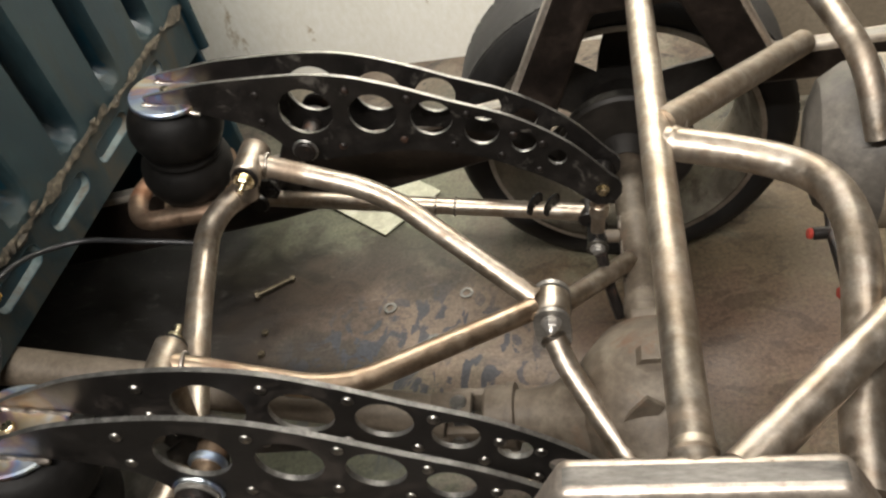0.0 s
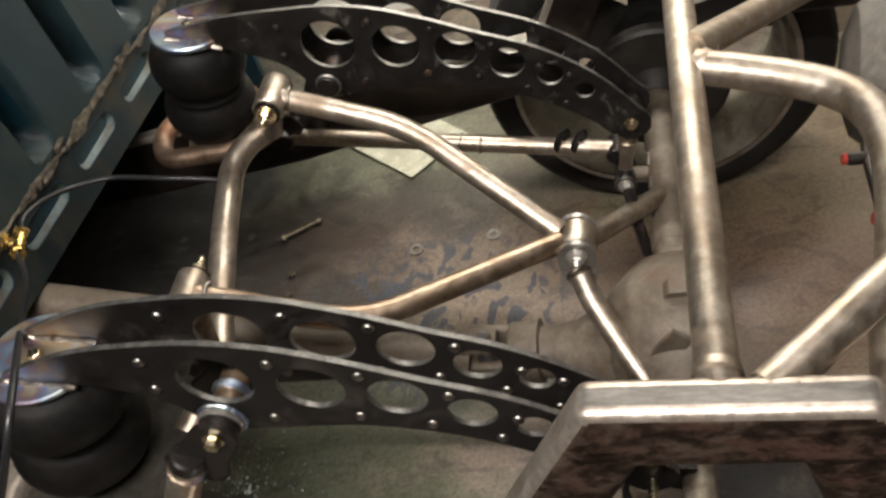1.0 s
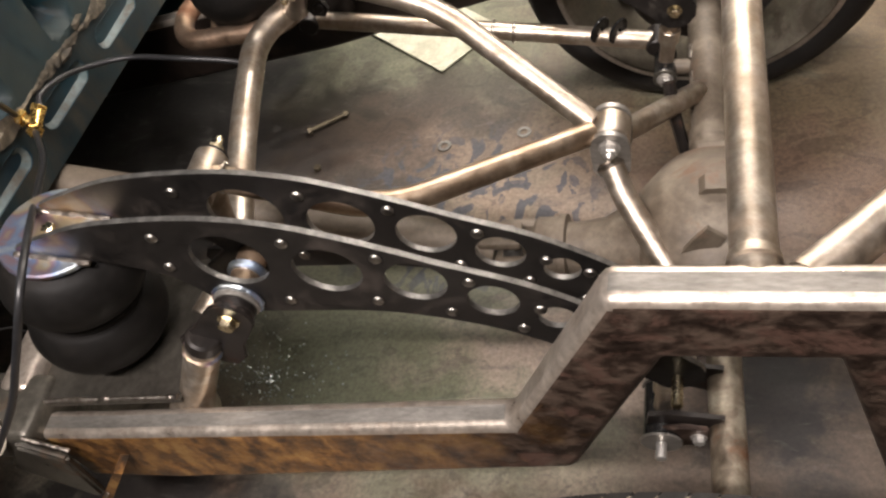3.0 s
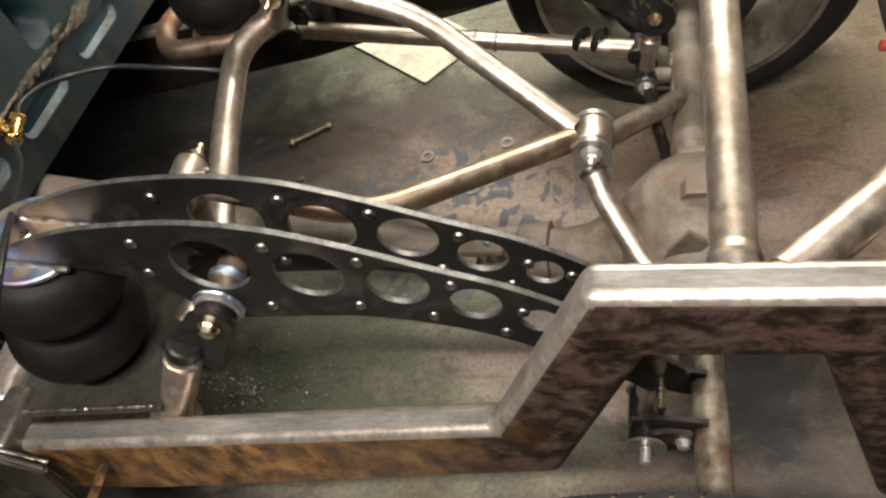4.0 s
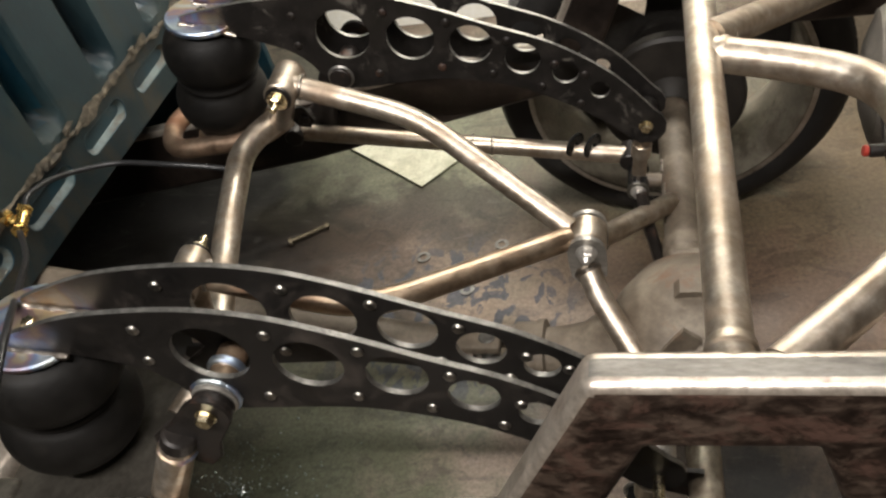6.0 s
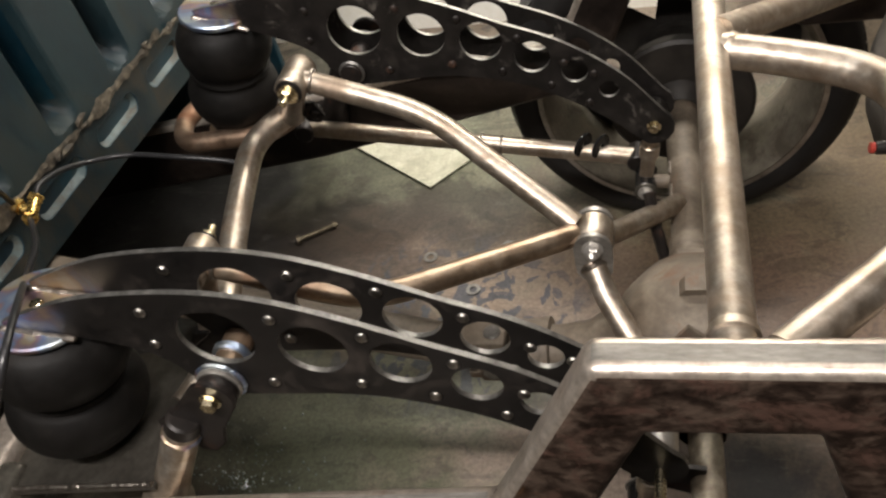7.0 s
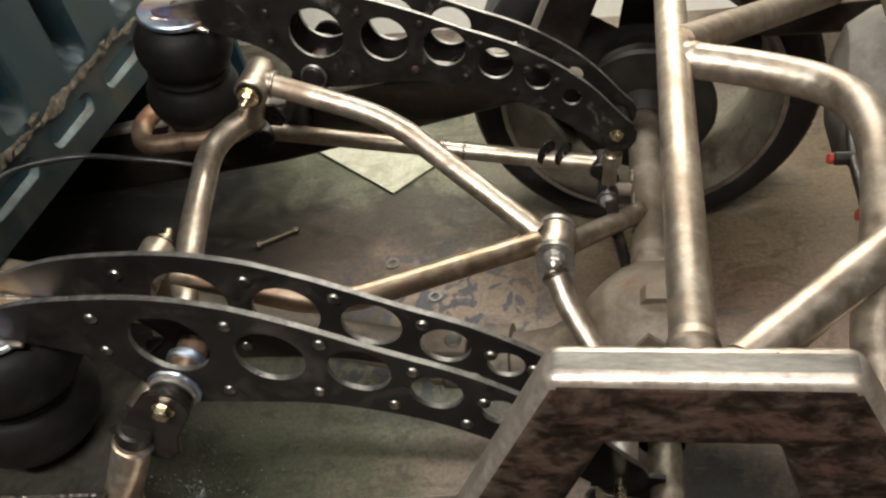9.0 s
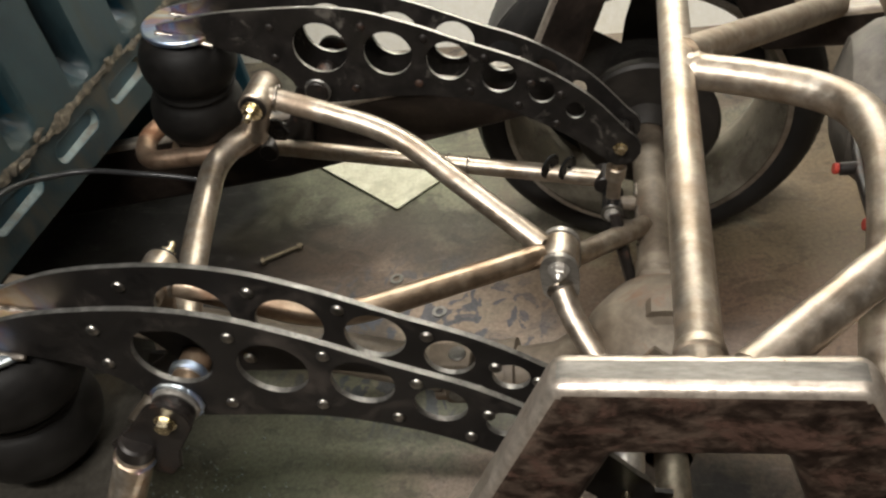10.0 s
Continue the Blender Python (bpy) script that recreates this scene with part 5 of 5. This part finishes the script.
# ---- wheels ----
def wheel(near):
    s = -1 if near else 1
    yi = 0.344 if near else 1.404
    t = thing("wheel", "dusty road wheel with black tread-worn tyre", "wheel", (AX, yi + s * 0.11, 0.0), "rear wheels")
    c = (0.030 if near else 0.008, yi, 0.326)
    ax = (0, s, 0)
    w, R, rr = 0.215, 0.326, 0.256
    prof = [(rr, 0.012), (rr + 0.012, 0.004), (rr + 0.03, 0.0), (R - 0.028, 0.004), (R - 0.012, 0.012), (R - 0.003, 0.026), (R, 0.045), (R + 0.001, w / 2), (R, w - 0.045), (R - 0.003, w - 0.026), (R - 0.012, w - 0.012), (R - 0.028, w - 0.004), (rr + 0.03, w), (rr + 0.012, w - 0.004), (rr, w - 0.012)]
    bm = lathe(bmesh.new(), c, ax, prof, 96)
    for v in bm.verts:
        v.co.z = max(v.co.z, 0.002)
    for q in bm.faces:
        m = q.calc_center_median() - Vector(c)
        if math.hypot(m.x, m.z) > R - (0.010 if near else 0.002):
            q.material_index = 1
    ty = part("tyre", bm, [M["sidewall"], M["groove" if near else "tyre"]], t, "black tyre")
    rise = 0.0042 if near else 0.0012
    # tread: slanted blocks in rows round the tyre, and shoulder blocks
    bm = bmesh.new()
    o, a, st, tt = Vector(c), *frame_of(ax)
    rows = [(0.008 if near else 0.030, 0.056, 84, 0.30), (0.059, 0.093, 84, 0.5), (0.098, 0.117, 84, 0.0), (0.122, 0.156, 84, -0.5), (0.159, 0.207 if near else 0.185, 84, -0.30)]
    for h0, h1, n, slant in rows:
        for k in range(n):
            a0 = 2 * math.pi * k / n
            a1 = a0 + 2 * math.pi / n * (0.82 if k % 2 else 0.88)
            hs = sorted({h0, h1, *[h for h in (0.017, 0.028, w - 0.028, w - 0.017) if h0 < h < h1]})
            tops = []
            for hh in hs:
                edge = min(hh, w - hh)
                base = R - (0.003 + 0.012 * (0.026 - edge) / 0.014) if edge < 0.026 else R - 0.001
                sh = slant * (hh - h0) / R * 2
                tops.append([bm.verts.new(o + a * hh + (st * math.cos(aa + sh) + tt * math.sin(aa + sh)) * rad_v) for aa, rad_v in ((a0, base - 0.003), (a0, base + rise), (a1, base + rise), (a1, base - 0.003))])
            for p, q in zip(tops, tops[1:]):
                for i in range(3):
                    bm.faces.new((p[i], p[i + 1], q[i + 1], q[i]))
            bm.faces.new(tops[0])
            bm.faces.new(tops[-1])
    for v in bm.verts:
        v.co.z = max(v.co.z, 0.0015)
    tagged(part("tread", bm, M["tyre"], ty, "blocky tread"), kind="stuff")
    # rim
    bm = lathe(bmesh.new(), c, ax, [(rr - 0.004, 0.002), (rr + 0.006, 0.004), (rr + 0.006, 0.012), (rr - 0.008, 0.018), (rr - 0.012, 0.05), (rr - 0.020, 0.10), (rr - 0.020, w - 0.06), (rr - 0.004, w - 0.03), (rr + 0.006, w - 0.004), (rr - 0.002, w), (rr - 0.012, w - 0.03), (rr - 0.026, w - 0.06), (rr - 0.026, 0.10), (rr - 0.018, 0.05), (rr - 0.014, 0.02), (rr - 0.004, 0.002)], 72)
    rim = part("rim", bm, M["rim"], t, "dusty alloy rim barrel")
    bm = lathe(bmesh.new(), c, ax, [(rr - 0.002, 0.0), (rr + 0.008, 0.0005), (rr + 0.008, 0.0035), (rr - 0.002, 0.004)], 72)
    part("rim_lip", bm, M["rim_lip"], rim, "bright rim lip")
    for k in range(5):
        bm = bmesh.new()
        ang = radians(90 + 72 * k + 20)
        d, e = st * math.cos(ang) + tt * math.sin(ang), a.cross(st * math.cos(ang) + tt * math.sin(ang))
        pr = []
        for rad, half, h in ((0.05, 0.055, w - 0.085), (0.12, 0.056, w - 0.075), (0.19, 0.046, w - 0.055), (rr - 0.015, 0.066, w - 0.035)):
            pr.append([bm.verts.new(o + d * rad + e * x + a * y) for x, y in ((-half, h), (-half * 0.8, h + 0.022), (half * 0.8, h + 0.022), (half, h))])
        for p, q in zip(pr, pr[1:]):
            for i in range(4):
                j = (i + 1) % 4
                bm.faces.new((p[i], p[j], q[j], q[i]))
        part("spoke", bm, M["rim_dark"], rim, "dark spoke")
    bm = lathe(bmesh.new(), c, ax, [(0, w - 0.10), (0.075, w - 0.10), (0.08, w - 0.07), (0.05, w - 0.055), (0, w - 0.055)], 36)
    part("hub", bm, M["rim_dark"], rim)


M["rim_dark"] = surface("dark_spoke", [(0.3, (0.02, 0.018, 0.016)), (0.7, (0.05, 0.045, 0.04))], 12, 0.4, (0.4, 0.6), 0.12, 120)
wheel(False)
wheel(True)


# ---- tank, panel and cap bolts behind the axle ----
def tank():
    t = thing("primer_tank", "grey primered metal tank behind the axle", "tank", (0.5, 1.13, 0.4))
    bm = lathe(bmesh.new(), (0.258, 1.10, 0.548), (1, -0.12, 0), [(0, 0), (0.05, 0.004), (0.09, 0.018), (0.113, 0.05), (0.121, 0.09), (0.121, 0.75), (0.09, 0.79), (0, 0.80)], 56)
    part("tank_body", bm, M["primer"], t, "blotchy grey primer shell")
    bm = lathe(bmesh.new(), (0.352, 1.0887, 0.548), (1, -0.12, 0), [(0.1213, 0), (0.1228, 0.002), (0.1228, 0.09), (0.1213, 0.092)], 44)
    part("tank_band", bm, M["beige"], t, "pale sanded band")
    for x in (0.45, 0.75):
        bm = box(bmesh.new(), (x, 1.25 - 0.13 * x + 0.05, 0.46), (x + 0.03, 1.29, 0.52), 0.004)
        part("tank_strap", bm, M["rail"], t)


tank()


def board():
    bm = bmesh.new()
    pts = spline([(0.335, 1.86, 0.02), (0.338, 1.86, 0.36), (0.352, 1.88, 0.440), (0.42, 1.92, 0.480), (0.60, 1.95, 0.53), (1.1, 1.95, 0.60)], 8)
    loop = [(p.x, p.z) for p in pts] + [(1.6, 0.60), (1.6, 0.02)]
    prism(bm, loop, [], lambda u, v, w: (u, 1.90 + w, v), 0.012)
    t = thing("leaning_panel", "beige body panel with red marks standing against the wall", "panel", (0.9, 1.9, 0.02))
    part("sheet", bm, M["beige"], t)
    bm = sweep(bmesh.new(), [(p.x, 1.897, p.z) for p in pts], 0.006, 8)
    part("edge_trim", bm, M["white"], t, "bright curved edge trim")
    for x, z, h in ((0.436, 0.455, 0.022), (0.446, 0.462, 0.016), (0.482, 0.450, 0.026), (0.505, 0.458, 0.02)):
        part("red_mark", box(bmesh.new(), (x, 1.894, z), (x + 0.008, 1.8995, z + h)), M["red"], t, "red painted stroke")


board()


def cap_line():
    t = thing("brake_line", "black line with red capped ends on a hoop tube", "brake line", (0.24, 0.85, 0.6))
    part("line", sweep(bmesh.new(), smooth_path([(0.232, 0.86, 0.690), (0.222, 0.79, 0.682), (0.222, 0.70, 0.682), (0.206, 0.60, 0.716)], 0.05), 0.006, 12), M["black"], t)
    for p in ((0.203, 0.788, 0.682), (0.216, 0.700, 0.682)):
        p = Vector(p)
        part("valve", rod(bmesh.new(), p + Vector((0.020, 0, 0)), p, 0.0072, 16), M["black"], t)
        part("red_cap", rod(bmesh.new(), p, p + Vector((-0.0055, 0, 0.001)), 0.0062, 16), M["red"], t, "red plastic cap")


cap_line()


# ---- air lines ----
def air_lines():
    tee = Vector((-0.926, 0.836, 0.603))
    t = thing("brass_tee", "brass push-fit tee joining three air lines", "fitting", tee)
    ports = (Vector((0.016, -0.022, 0.004)), Vector((0.004, 0.024, 0.010)), Vector((-0.022, 0.004, 0.010)))
    part("tee_body", rod(bmesh.new(), tee + ports[0] * 0.8, tee + ports[1] * 0.8, 0.0095, 18), M["brass"], t)
    part("branch", rod(bmesh.new(), tee, tee + ports[2] * 0.8, 0.0085, 18), M["brass"], t)
    for d in ports:
        part("nut", hexagon(bmesh.new(), tee + d * 0.62, d, 0.0122, 0.011), M["brass"], t)

    def line(name, pts, label):
        bm = sweep(bmesh.new(), spline(pts, 10), 0.0044, 12)
        solo("air_line", bm, M["hose"], label, "air hose", "air lines")

    line("far", [tee + ports[1], (-0.926, 0.880, 0.618), (-0.926, 0.930, 0.603), (-0.915, 0.985, 0.575), (-0.864, 1.016, 0.560), (-0.770, 1.012, 0.552), (-0.71, 1.020, 0.535), (-0.672, 1.03, 0.515)], "thin black plastic air line running to the far air spring")
    line("near", [tee + ports[0], (-0.848, 0.745, 0.625), (-0.789, 0.667, 0.660), (-0.717, 0.582, 0.710), (-0.662, 0.518, 0.748), (-0.627, 0.463, 0.765), (-0.627, 0.427, 0.745), (-0.669, 0.406, 0.680), (-0.728, 0.389, 0.600), (-0.835, 0.362, 0.480), (-0.92, 0.34, 0.37)], "thin black plastic air line hanging down past the frame")
    line("feed", [tee + ports[2], (-0.926, 0.806, 0.678), (-0.926, 0.777, 0.733), (-0.926, 0.745, 0.785), (-0.928, 0.69, 0.872)], "thin black plastic air line along the cab")


air_lines()


def thin_cable():
    bm = sweep(bmesh.new(), spline([(-0.950, 0.514, 0.491), (-0.950, 0.555, 0.475), (-0.950, 0.583, 0.446), (-0.950, 0.593, 0.413)], 8), 0.0016, 8)
    solo("thin_cable", bm, M["hose"], "thin dark cable hanging beside the frame", "cable")


thin_cable()


# ---- loose things on the floor ----
def floor_things():
    a, b = Vector((-0.862, 1.378, 0.007)), Vector((-0.782, 1.428, 0.006))
    t = thing("long_bolt", "long dull zinc bolt with a washer lying on the floor", "bolt", a)
    part("shank", rod(bmesh.new(), a, b, 0.0055, 14), M["old_zinc"], t)
    part("head", hexagon(bmesh.new(), a, a - b, 0.0095, 0.008, 0.0125), M["old_zinc"], t)
    part("nut", hexagon(bmesh.new(), b - (b - a).normalized() * 0.012, b - a, 0.009, 0.008), M["old_zinc"], t)
    for x, y in ((-0.530, 1.313), (-0.357, 1.343), (-0.418, 1.215)):
        bm = lathe(bmesh.new(), (x, y, 0.0012), (0, 0, 1), [(0.0085, 0), (0.0155, 0), (0.0155, 0.002), (0.0085, 0.002), (0.0085, 0)], 24)
        solo("washer", bm, M["cut"], "flat zinc washer lying on the floor", "washer", "washers on the floor")
    for x, y in ((-0.818, 1.262), (-0.812, 1.20), (-0.99, 1.29)):
        bm = hexagon(bmesh.new(), (x, y, 0.001), (0, 0, 1), 0.0085, 0.008)
        solo("nut", bm, M["old_zinc"], "small loose steel nut on the floor", "nut", "nuts on the floor")
    bm = bmesh.new()
    prism(bm, [(-0.574, 1.546), (-0.448, 1.688), (-0.745, 1.925), (-0.886, 1.780)], [], lambda u, v, w: (u, v, 0.003 + w + 0.004 * noise.noise(Vector((u * 9, v * 9, 0)))), 0.003)
    solo("card_sheet", bm, M["paper"], "pale square sheet of card lying on the floor", "card")
    rng = random.Random(3)
    bm = bmesh.new()
    for k in range(260):
        r, a = abs(rng.gauss(0, 0.065)), rng.random() * 6.283
        c = Vector((-0.778 + r * 1.3 * math.cos(a), 0.735 + r * math.sin(a), 0.002))
        bmesh.ops.create_icosphere(bm, subdivisions=1, radius=rng.uniform(0.0008, 0.0028), matrix=Matrix.Translation(c) @ Matrix.Rotation(rng.random() * 3, 4, "X"))
    solo("glass_crumbs", bm, M["crumb"], "scatter of glinting glass crumbs on the floor", "debris", kind="stuff", smooth=None)


floor_things()


def ceiling_light(x, y, z, along_x):
    t = thing("ceiling_light", "unseen long fluorescent fitting, added over a lamp", "ceiling light", (x, y, z), "ceiling lights")
    sx, sy = (0.66, 0.14) if along_x else (0.14, 0.66)
    part("housing", box(bmesh.new(), (x - sx, y - sy, z), (x + sx, y + sy, z + 0.08), 0.01), M["ceiling"], t)
    for k in range(2):
        s = 1 if k else -1
        part("hanger", rod(bmesh.new(), (x + (0.5 * s if along_x else 0), y + (0 if along_x else 0.5 * s), z + 0.07), (x + (0.5 * s if along_x else 0), y + (0 if along_x else 0.5 * s), 3.0), 0.005, 10), M["ceiling"], t)


ceiling_light(-0.42, -0.50, 2.66, True)
# housings made up for the two fill lamps
ceiling_light(0.0, 1.90, 1.84, True)
ceiling_light(0.35, 0.75, 2.66, True)
